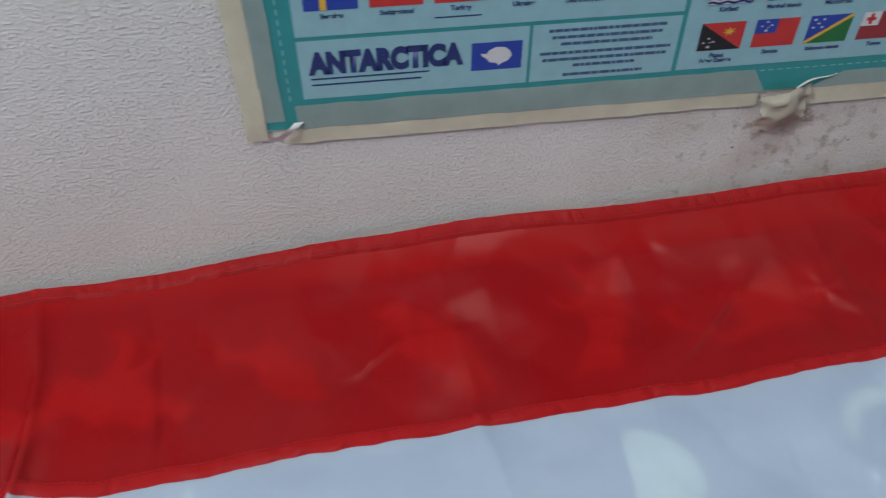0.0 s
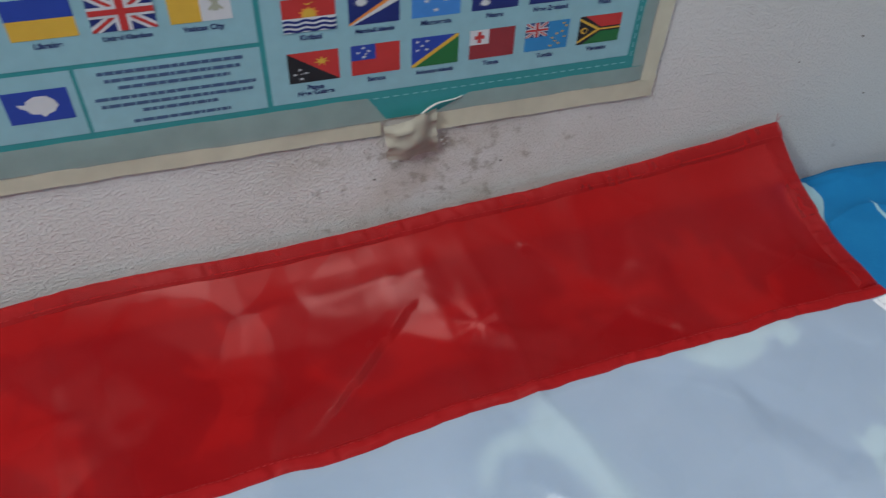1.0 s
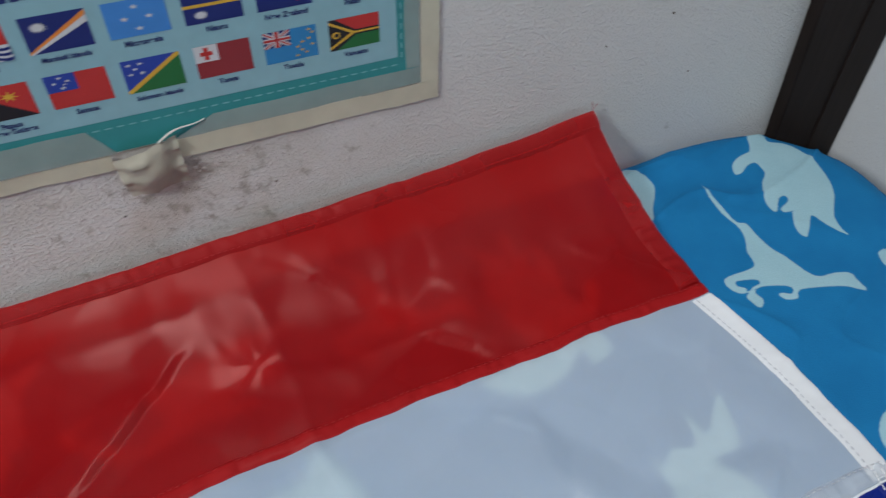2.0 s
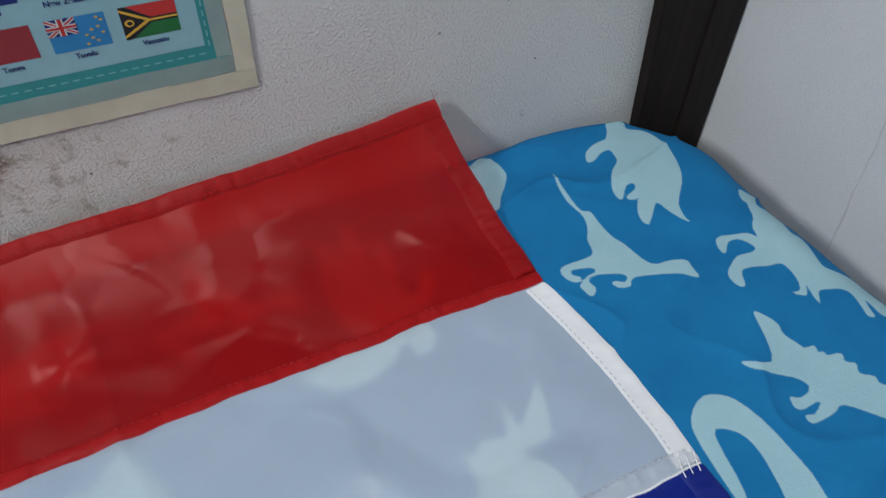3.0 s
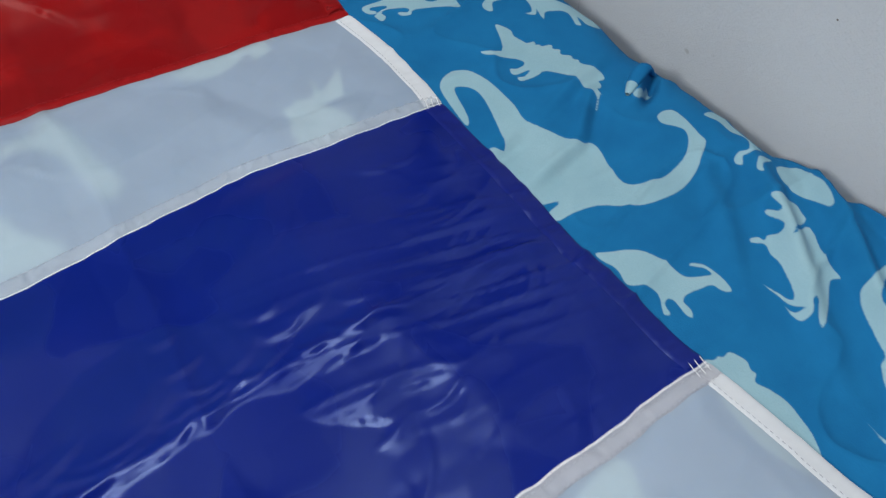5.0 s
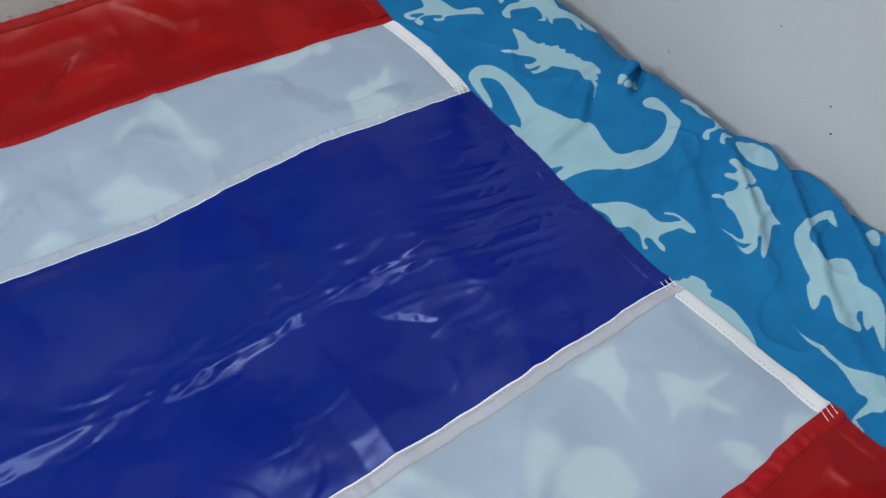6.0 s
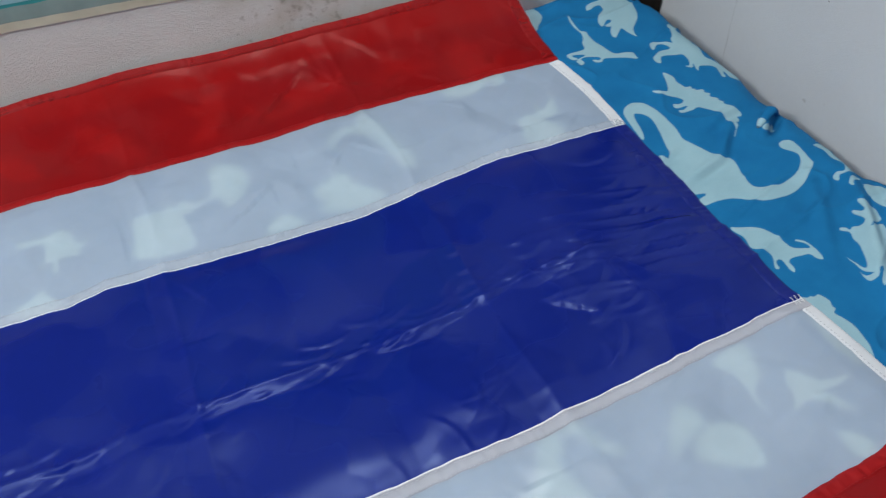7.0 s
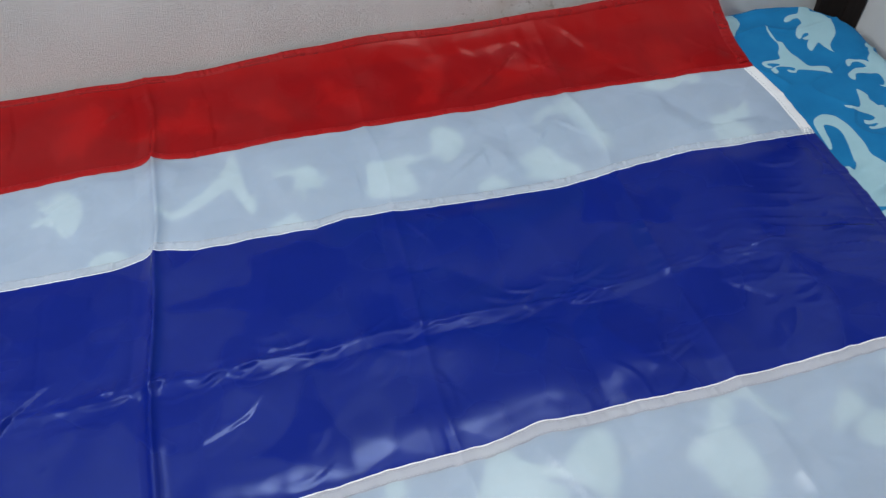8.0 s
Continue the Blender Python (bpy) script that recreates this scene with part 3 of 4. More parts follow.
# the same animals again further along the cloth, under the flag: which, where, turned by
REPEATS = [
    ("shelled", -.10, -.085, 210), ("raptor", -.21, -.075, 20), ("swimmer", -.33, -.085, 130), ("sail", -.45, -.075, 320), ("horned", -.57, -.090, 70), ("crest", -.68, -.080, 190), ("runner", -.79, -.085, 260), ("shelled", -.93, -.085, 10), ("raptor", -1.05, -.09, 140),
    ("raptor", -.08, -.380, 260), ("runner", -.19, -.430, 40), ("shelled", -.31, -.380, 150), ("crest", -.42, -.430, 310), ("sail", -.55, -.400, 70), ("horned", -.68, -.430, 220), ("shelled", -.82, -.420, 10), ("swimmer", -.95, -.430, 140),
    ("sail", -.09, -.520, 20), ("horned", -.22, -.535, 140), ("swimmer", -.36, -.525, 250), ("shelled", -.50, -.530, 30), ("raptor", -.64, -.540, 200), ("crest", -.78, -.535, 330), ("sail", -.92, -.545, 90),
    ("longneck", -.50, -.690, 160), ("swimmer", -.62, -.690, 280), ("shelled", -.74, -.690, 60),
    ("raptor", .00, -.81, 200), ("sail", -.07, -.82, 110), ("horned", -.19, -.81, 330), ("crest", -.32, -.82, 80), ("shelled", -.45, -.82, 200), ("runner", .15, -.80, 300),
]


def moved(outlines, x, y, turn):
    pts = np.array([p for o in outlines for p in o])
    cx, cy = pts.mean(0)
    c, s = math.cos(radians(turn)), math.sin(radians(turn))
    return [[(x + c * (px - cx) - s * (py - cy), y + s * (px - cx) + c * (py - cy)) for px, py in o] for o in outlines]


def rounded(outline):
    """The closed outline with soft bends between its points."""
    p = np.array(outline)
    before, after, last = np.roll(p, 1, 0), np.roll(p, -1, 0), np.roll(p, -2, 0)
    steps = [0.5 * (2 * p + (after - before) * t + (2 * before - 5 * p + 4 * after - last) * t * t + (3 * p - before - 3 * after + last) * t ** 3) for t in (0.0, 0.34, 0.67)]
    return np.stack(steps, 1).reshape(-1, 2)


def print_distance(x, y):
    """Distance to the nearest printed animal's edge, below zero inside it."""
    out = np.full(x.shape, 0.02)
    for outline in [o for shape in PRINTS.values() for o in shape] + [o for k, px, py, a in REPEATS for o in moved(PRINTS[k], px, py, a)]:
        ring = rounded(outline)
        lo, hi = ring.min(0) - 0.012, ring.max(0) + 0.012
        near = np.nonzero((x > lo[0]) & (x < hi[0]) & (y > lo[1]) & (y < hi[1]))
        if not len(near[0]):
            continue
        px, py = x[near], y[near]
        best, inside = np.full(px.shape, 0.02), np.zeros(px.shape, bool)
        for (ax, ay), (bx, by) in zip(ring, np.roll(ring, -1, 0)):
            dx, dy = bx - ax, by - ay
            t = np.clip(((px - ax) * dx + (py - ay) * dy) / (dx * dx + dy * dy + 1e-12), 0, 1)
            best = np.minimum(best, np.hypot(px - ax - t * dx, py - ay - t * dy))
            if ay != by:
                inside ^= ((ay > py) != (by > py)) & (px < ax + (py - ay) * dx / dy)
        out[near] = np.minimum(out[near], np.where(inside, -best, best))
    return out


def build_sheet():
    s = np.r_[np.arange(BED_LEFT - 0.15, -1.1, 0.01), np.arange(-1.1, -0.03, 0.0030), np.arange(-0.03, 0.2601, 0.0014), np.arange(0.264, 0.40, 0.008)]
    y = np.r_[np.arange(-0.0015, -0.775, -0.0020), np.arange(-0.78, BED_NEAR - 0.15, -0.008)]
    S, Y = np.meshgrid(s, y)
    X, Z = sheet_point(S, np.maximum(Y, BED_NEAR))
    # tucked down over the open side and the foot
    P, Q = Y.copy(), X.copy()
    for over, out, edge, way in ((BED_NEAR + ROLL - Y, P, BED_NEAR + ROLL, -1), (BED_LEFT + ROLL - S, Q, BED_LEFT + ROLL, -1)):
        ang = np.clip(over / ROLL, 0, math.pi / 2)
        out[over > 0] = (edge + way * ROLL * np.sin(ang))[over > 0]
        Z = Z - ROLL * (1 - np.cos(ang)) - np.clip(over - ROLL * math.pi / 2, 0, None)
    me = mesh_from("bedsheet", np.stack([Q.ravel(), P.ravel(), Z.ravel()], 1), grid_faces(len(y), len(s)), M_SHEET)
    field = me.attributes.new("print_edge", "FLOAT", "POINT")
    field.data.foreach_set("value", print_distance(S, Y).ravel().astype(np.float32))
    # print edges painted softer under the flag, imitating scatter through its nylon
    blur_field = me.attributes.new("print_blur", "FLOAT", "POINT")
    blur_field.data.foreach_set("value", np.interp(S, (-1.0, -0.45, -0.36, -0.15, -0.09, -0.004, 0.0), (0.0014, 0.0014, 0.0042, 0.0040, 0.0011, 0.0009, 0.0004)).ravel().astype(np.float32))
    return tagged(new("bedsheet", me), "blue cotton fitted sheet printed with pale dinosaur silhouettes on the mattress", "bedsheet")


def pinched_fold(sheet):
    """A roll of cloth pinched up from the sheet, overhanging its own shadow."""
    n, m = 18, 12
    verts = []
    for i in range(n):
        u = i / (n - 1)
        cx, cy = 0.150 + 0.046 * u, -0.356 + 0.016 * u + 0.004 * math.sin(u * 3.1)
        _, cz = sheet_point(np.array(cx), np.array(cy))
        r = 0.0014 + 0.0036 * math.sin(math.pi * min(1.0, u * 1.05)) ** 0.7 * (0.85 + 0.3 * float(vnoise(u * 5, 0.0, 2)))
        for j in range(m):
            t = 2 * math.pi * j / m
            verts.append((cx - 0.53 * r * 1.25 * math.cos(t), cy + 0.85 * r * 1.25 * math.cos(t), float(cz) + 0.0022 + r * math.sin(t)))
    faces = [(i * m + j, i * m + (j + 1) % m, (i + 1) * m + (j + 1) % m, (i + 1) * m + j) for i in range(n - 1) for j in range(m)]
    me = mesh_from("pinched_fold", verts, faces, M_SHEET)
    me.flip_normals()
    for name, pale, blue in (("print_edge", -0.01, 0.02), ("print_blur", 0.0004, 0.0004)):
        me.attributes.new(name, "FLOAT", "POINT").data.foreach_set("value", [pale if k // m < 4 else blue for k in range(len(verts))])
    child("pinched_fold", me, sheet, "pinched-up fold of blue cloth")


pinched_fold(build_sheet())
mattress = tagged(box_ob("mattress", BED_LEFT + 0.03, 0.165, BED_NEAR + 0.02, -0.030, 0.36, 0.520, M_FOAM, 0.03), "thick mattress under the blue printed sheet", "mattress")


def build_bed():
    bed = tagged(new("bed"), "dark brown wooden bed with a tall corner post against the wall", "bed")
    bm = box_bm(0.170, 0.2475, -0.0140, -0.0015, 0.0, 1.70, 0.0015)
    for v in bm.verts:
        v.co.x += 0.0 if v.co.x > 0.21 else -0.055 * (v.co.z - 0.53)
    part("post", bm, M_WOOD, bed, "dark brown wooden corner post")
    part("post_edge", box_bm(0.2145, 0.2470, -0.0154, -0.0138, 0.0, 1.70, 0.0006), M_WOOD, bed)
    part("side_rail", box_bm(BED_LEFT, 0.160, -0.028, -0.004, 0.24, 0.36, 0.003), M_WOOD, bed)
    part("side_rail", box_bm(BED_LEFT, 0.160, BED_NEAR, BED_NEAR + 0.024, 0.24, 0.36, 0.003), M_WOOD, bed)
    for i in range(12):
        x = BED_LEFT + 0.06 + i * 0.155
        part("slat", box_bm(x, x + 0.08, BED_NEAR + 0.024, -0.028, 0.335, 0.358, 0.002), M_WOOD, bed)
    for x in (BED_LEFT, 0.110):
        part("leg", box_bm(x, x + 0.05, BED_NEAR + 0.0245, BED_NEAR + 0.0745, 0.0, 0.334, 0.003), M_WOOD, bed)
        part("leg", box_bm(x, x + 0.05, -0.0785, -0.0285, 0.0, 0.334, 0.003), M_WOOD, bed)


build_bed()

# ---- the flag ----
LONG, SEAMS = 1.35, (0.0, 0.15, 0.30, 0.60, 0.75, 0.90)


def flag_xy(a, b):
    """Where the cloth lies: a along the flag from its end, b down from its top edge."""
    lines = (
        -0.0075 + 0 * a,
        np.interp(a, (0, .24, .40, .53, .62, .77, .81, .86, 1.0, 1.35), (-.140, -.142, -.150, -.155, -.158, -.166, -.160, -.168, -.175, -.188)),
        np.interp(a, (0, .10, .185, .22, .33, .53, .60, .635, .77, .805, .86, 1.0, 1.35), (-.288, -.289, -.285, -.290, -.311, -.316, -.313, -.322, -.327, -.319, -.333, -.342, -.36)),
        np.interp(a, (0, .11, .31, .47, .52, .58, .70, .81, 1.35), (-.578, -.587, -.606, -.611, -.620, -.626, -.637, -.640, -.69)),
        np.interp(a, (0, .15, .55, .81, 1.35), (-.722, -.738, -.775, -.79, -.84)),
        np.interp(a, (0, .55, 1.35), (-.868, -.925, -.98)),
    )
    y = lines[5]
    for k in range(5):
        t = (b - SEAMS[k]) / (SEAMS[k + 1] - SEAMS[k])
        y = np.where((t >= 0) & (t <= 1), lines[k] + (lines[k + 1] - lines[k]) * t, y)
    end = np.interp(b, (0.0, 0.06, 0.12, 0.15, 0.19, 0.235, 0.27, 0.30, 0.38, 0.48, 0.55, 0.60, 0.68, 0.75, 0.90), (-0.019, -0.006, -0.001, -0.002, 0.006, 0.012, 0.014, 0.012, 0.018, 0.022, 0.029, 0.036, 0.048, 0.060, 0.077))
    wob = 0.0030 * (vnoise(a * 26, b * 12, 22) - 0.5) + 0.0014 * (vnoise(a * 80, b * 20, 23) - 0.5)
    return end - a, y + wob * np.clip(b / 0.10, 0, 1)


def fold(d, wide):
    return np.exp(-np.abs(d) / wide)


def crumple(a, b, k, size):
    """Crisp crumples: shallow pans with straight edges between them, each with a tilt of its own, about 0 to 1."""
    u, v = a / size + 0.35 * vnoise(a / size * 0.6, b / size * 0.6, k), b / size
    out = 0.0
    for sign in (1, -1):
        i, j = np.floor(u).astype(int), np.floor(v).astype(int)
        best = np.full(np.shape(u), -9.0)
        for di in (-1, 0, 1, 2):
            for dj in (-1, 0, 1, 2):
                p, q = (i + di) % 251, (j + dj) % 251
                pick = lambda n: TABLE[(p * 7 + 31 * n + k * 13) % 256, (q * 5 + 57 * n + k * 29) % 256]
                x, y = u - (i + di - 1 + pick(1)), v - (j + dj - 1 + pick(2))
                best = np.maximum(best, 0.2 * (pick(3) - 0.5) + 0.8 * (pick(4) - 0.5) * x + 0.8 * (pick(5) - 0.5) * y - 0.24 * (x * x + y * y))
        out = out + sign * best
        u, v = 0.8 * u + 0.6 * v + 5.3, 0.8 * v - 0.6 * u + 11.7
    return 0.5 + out


def creases(a, b):
    """Short pressed creases: along the middle fold, towards the end, and a few anywhere."""
    rng = np.random.RandomState(21)
    h = 0 * a
    for i in range(230):
        kind = i % 5
        if kind < 2:
            ca, cb, turn = rng.uniform(0.02, 0.95), rng.normal(0.462, 0.014), rng.normal(0.10, 0.16)
        elif kind == 2:
            ca, cb, turn = rng.uniform(0.0, 0.32), rng.normal(0.47, 0.055), rng.normal(0.05, 0.22)
        elif kind == 3:
            ca, cb, turn = rng.uniform(0.0, 1.2), rng.uniform(0.48, 0.60), rng.normal(0.9, 0.6)
        else:
            ca, cb, turn = rng.uniform(0.0, 1.2), rng.uniform(0.02, 0.88), rng.uniform(0, math.pi)
        half, hi, wide = rng.uniform(0.008, 0.030), rng.uniform(0.0003, 0.0013), rng.uniform(0.0018, 0.004)
        hi = hi * (1.25, 1.25, 1.1, 0.9, 0.5)[kind] * (0.3 if cb < 0.30 else 1.0)
        near = np.nonzero((np.abs(a - ca) < 2.2 * half + 0.02) & (np.abs(b - cb) < 2.2 * half + 0.02))
        if len(near[0]) == 0:
            continue
        da, db = a[near] - ca, b[near] - cb
        al, ac = da * math.cos(turn) + db * math.sin(turn), -da * math.sin(turn) + db * math.cos(turn)
        ac = ac + 0.25 * al * al / half
        h[near] += hi * np.exp(-(al / half) ** 4) * (np.exp(-np.abs(ac) / wide) - 0.6 * np.exp(-np.abs(ac - 1.8 * wide) / (1.4 * wide)))
    return h


def flag_lift(a, b):
    """How far the cloth stands off the sheet: fold lines, crinkles and soft billows."""
    a, b = np.broadcast_arrays(np.asarray(a, float), np.asarray(b, float))
    calm = 1 - 0.75 * sum(np.exp(-((b - seam) / 0.022) ** 2) for seam in SEAMS[1:5])
    h = 0.0008 + calm * (0.0030 + 0.0050 * vnoise(a * 6, b * 7, 32) ** 2)
    upper = np.clip((0.30 - b) / 0.06, 0, 1)
    low = np.clip((b - 0.45) / 0.03, 0, 1) * np.clip((0.62 - b) / 0.04, 0, 1) * np.clip((0.85 - a) / 0.25, 0.25, 1)
    h = h + calm * upper * (0.0170 * (crumple(a, b * 1.1, 14, 0.085) - 0.5) + 0.0085 * (crumple(a, b, 15, 0.038) - 0.5) * np.clip(2 * vnoise(a * 8, b * 9, 39) - 0.4, 0, 1))
    h = h + calm * (1 - upper) * (0.0120 + 0.0110 * low) * (crumple(a, b * 0.8, 11, 0.105) - 0.5)
    h = h + calm * (1 - upper) * 0.0076 * (crumple(a * 0.8, b * 1.3, 12, 0.042) - 0.5) * np.clip(2.2 * vnoise(a * 6, b * 7, 46) - 0.7, 0, 1)
    sway = 0.006 * (vnoise(a * 5, b * 9, 35) - 0.5)
    for at, hi, wide in ((0.27, 0.0020, 0.009), (0.545, 0.0024, 0.008), (0.815, 0.0095, 0.006), (1.09, 0.006, 0.012)):
        h = h + hi * fold(a - at + sway, wide) - 0.4 * hi * fold(a - at + sway - 0.022, 0.009)
    h = h + 0.0028 * fold(b - 0.462 + sway, 0.006) - 0.0016 * fold(b - 0.476 + sway, 0.006)
    # fine wrinkles running in from the end
    crush_end = np.exp(-((b - 0.46) / 0.07) ** 2) * np.clip((0.26 - a) / 0.2, 0, 1)
    h = h + crush_end * 0.0030 * ridges(a * 6, (b + 0.22 * a) * 75, 38) ** 5
    h = h + creases(a, b)
    # pulls that meet in the top band
    r, ang = np.hypot(a - 0.285, b - 0.085), np.arctan2(b - 0.085, a - 0.285)
    h = h + 0.0016 * np.exp(-(r / 0.05) ** 2) * np.abs((ang * 5 / (2 * math.pi) + 0.3) % 1.0 * 2 - 1)
    return np.clip(h, 0.0010, 0.03) * np.clip(0.3 + a / 0.05, 0, 1)


def flag_point(a, b, above=0.0):
    a, b = np.asarray(a, float), np.asarray(b, float)
    x, y = flag_xy(a, b)
    px, py = np.minimum(x, 0.15), np.maximum(np.minimum(y, -0.03), -0.99)
    near_end = np.clip((x + 0.03) / 0.05, 0, 1)
    z = bed_height(px, py) + 0.0010 + near_end * (sheet_point(px, py)[1] - bed_height(px, py) - 0.0010)
    top = np.interp(a, (0.0, 0.11, 0.20, 0.52, 0.62, 0.73, 0.85, 1.35), (0.607, 0.594, 0.587, 0.585, 0.577, 0.565, 0.563, 0.560))
    top = top + 0.0025 * (vnoise(a * 25, 0 * a, 41) - 0.5)
    t = np.clip(1 - b / 0.125, 0, 1)
    up = np.clip(top - BED_Z, 0, None) * t ** 2.1
    lift = flag_lift(a, b) * np.clip(0.25 + b / 0.05, 0, 1)
    return np.stack([x, np.minimum(y, -0.003), z + lift * (1 - 0.5 * t) + up + above], -1)


def cloth(name, a0, a1, b0, b1, material, parent, label="", step=0.0026, above=0.0, pucker=0.0, k=0):
    na, nb = max(2, int(round((a1 - a0) / step)) + 1), max(2, int(round((b1 - b0) / min(step, 0.0024))) + 1)
    A, B = np.meshgrid(np.linspace(a0, a1, na), np.linspace(b0, b1, nb))
    narrow, side0, side1 = (B, b0, b1) if a1 - a0 > b1 - b0 else (A, a0, a1)
    seated = np.clip(np.minimum(np.abs(narrow - side0), np.abs(narrow - side1)) / 0.0022, 0.12, 1) if above else 1.0
    P = flag_point(A, B, above * seated)
    if pucker:
        along = A if a1 - a0 > b1 - b0 else B
        P[..., 2] += pucker * vnoise(along * 240, (A + B) * 90, 50 + k) * seated
        P[..., 1] += 0.0008 * (vnoise(along * 120, 0 * A, 60 + k) - 0.5)
    me = mesh_from(name, P.reshape(-1, 3), grid_faces(nb, na), material)
    me.flip_normals()
    return child(name, me, parent, label)


def stitches(name, pts, material, parent, wide=0.0006, slip=0.45):
    """Short thread dashes along a line of points."""
    verts, faces = [], []
    for p, q in zip(pts[:-1], pts[1:]):
        p, q = Vector(p), Vector(q)
        e = p + (q - p) * (1 - slip)
        n = (e - p).cross(Vector((0, 0, 1))).normalized() * wide / 2
        up = Vector((0, 0, 0.0003))
        k = len(verts)
        verts += [p - n, e - n, e - n * 0.4 + up, p - n * 0.4 + up, p + n * 0.4 + up, e + n * 0.4 + up, e + n, p + n]
        faces += [(k, k + 1, k + 2, k + 3), (k + 3, k + 2, k + 5, k + 4), (k + 4, k + 5, k + 6, k + 7)]
    ob = child(name, mesh_from(name, verts, faces, material, False), parent)
    return tagged(ob, kind="stuff")


def build_flag():
    flag = tagged(new("flag"), "red, white and blue striped nylon flag spread on the bed", "flag")
    cloth("red_stripe", 0, LONG, 0.0, 0.15, M_RED, flag, "glossy red nylon stripe against the wall")
    cloth("white_stripe", 0, LONG, 0.15, 0.30, M_WHITE, flag, "thin white nylon stripe showing the print beneath")
    cloth("blue_stripe", 0, LONG, 0.30, 0.60, M_BLUE, flag, "wide glossy dark blue nylon stripe with fold creases", 0.0021)
    cloth("white_stripe", 0, LONG, 0.60, 0.75, M_WHITE, flag, "thin white nylon stripe showing the print beneath")
    cloth("red_stripe", 0, LONG, 0.75, 0.90, M_RED, flag, "glossy red nylon stripe by the bed's open side")
    # hems along the seams and edges
    cloth("top_hem", 0, LONG, 0.0, 0.011, M_RED_END, flag, "doubled red hem", 0.002, 0.0007, 0.0030, 1)
    cloth("seam_hem", 0, LONG, 0.1415, 0.1515, M_RED_HEM, flag, "doubled red hem", 0.002, 0.0008, 0.0022, 2)
    cloth("seam_hem", 0, LONG, 0.2885, 0.2992, M_LACE_HEM, flag, "pale stitched seam", 0.0016, 0.0005, 0.0018, 3)
    cloth("seam_cord", 0, LONG, 0.2996, 0.3008, M_WHITE_HEM, flag, "white seam edge", 0.003, 0.0014, 0.0007, 4)
    cloth("seam_cord", 0, LONG, 0.5992, 0.6006, M_WHITE_HEM, flag, "white seam edge", 0.003, 0.0012, 0.0006, 5)
    cloth("seam_hem", 0, LONG, 0.6006, 0.6125, M_GREY_HEM, flag, "pale stitched seam", 0.002, 0.0007, 0.0014, 6)
    cloth("seam_hem", 0, LONG, 0.7470, 0.7600, M_RED_HEM, flag, "doubled red hem", 0.002, 0.0008, 0.0026, 7)
    for b0, b1, m, k, label in ((0.012, 0.1413, M_RED_END, 8, "doubled red end hem"), (0.153, 0.2985, M_WHITE_HEM, 9, "doubled white end hem"), (0.302, 0.597, M_BLUE_HEM, 10, "doubled dark blue end hem"), (0.602, 0.7465, M_WHITE_HEM, 11, "doubled white end hem"), (0.761, 0.90, M_RED_END, 12, "doubled red end hem")):
        wide = 0.0145 if m is M_WHITE_HEM else 0.016
        cloth("end_hem", -0.0006, wide, b0, b1, m, flag, label, 0.0020, 0.0005, {M_WHITE_HEM: 0.0007, M_BLUE_HEM: 0.0012}.get(m, 0.0026), k)
    thread_red, thread_white, thread_grey = plain("red_thread", (0.34, 0.012, 0.014), 0.7), plain("white_thread", (0.80, 0.80, 0.80), 0.6), plain("grey_thread", (0.46, 0.46, 0.50), 0.6)
    a = np.arange(0.004, 1.15, 0.0042)
    for b, thread, up in ((0.0095, thread_red, 0.0022), (0.1435, thread_red, 0.0021), (0.2900, thread_grey, 0.0016), (0.6115, thread_grey, 0.0018), (0.6030, thread_grey, 0.0018), (0.7585, thread_red, 0.0026)):
        stitches("stitching", flag_point(a, b + 0 * a, up), thread, flag)
    # loose threads at the corner by the wall
    for dx, dz in ((-0.002, 0.009), (0.003, 0.006)):
        tip = flag_point(np.array([0.0005]), np.array([0.0]))[0]
        stitches("loose_thread", [tip, tip + np.array([dx * 0.5, 0.0, dz * 0.6]), tip + np.array([dx, -0.001, dz])], thread_red, flag, 0.0005, 0.0)
    # bar tacks where the seams meet the end
    for b in (0.2995, 0.6005, 0.750):
        for off in (0.002, 0.007, 0.012):
            bb = np.linspace(b - 0.0055, b + 0.0055, 4)
            stitches("bar_tack", flag_point(off + 0 * bb + 0.001 * np.arange(4), bb, 0.0028), thread_white, flag, 0.0006, 0.05)
    for b0, b1 in ((0.155, 0.296), (0.605, 0.745)):
        bb = np.arange(b0, b1, 0.0042)
        stitches("stitching", flag_point(0.0130 + 0 * bb, bb, 0.0024), thread_grey, flag)


build_flag()

# ---- the poster of flags ----
PX, PZ, PTILT = -0.40, 0.70, -1.2
poster = new("poster")
poster.matrix_world = pose(PX, -0.0004, PZ, 0, -PTILT, 0)
tagged(poster, "pale aqua paper poster of small country flags taped to the wall", "poster")


def sheet_piece(name, polys, material, parent, depth, label=""):
    """Flat printed shapes on the poster; depth: how far off the wall."""
    verts, faces = [], []
    for poly in polys:
        k = len(verts)
        verts += [(p, -depth, q) for p, q in poly]
        faces.append(tuple(range(k, k + len(poly))))
    me = mesh_from(name, verts, faces, material, False)
    ob = child(name, me, parent, label)
    return tagged(ob, kind="stuff") if len(polys) > 12 else ob


def rect(p0, p1, q0, q1):
    return [(p0, q0), (p1, q0), (p1, q1), (p0, q1)]


def disc(p, q, r, n=16, squash=1.0):
    return [(p + r * math.cos(2 * math.pi * i / n), q + squash * r * math.sin(2 * math.pi * i / n)) for i in range(n)]


def star(p, q, r, points=5, inner=0.42):
    return [(p + (r if i % 2 == 0 else r * inner) * math.sin(math.pi * i / points), q + (r if i % 2 == 0 else r * inner) * math.cos(math.pi * i / points)) for i in range(2 * points)]


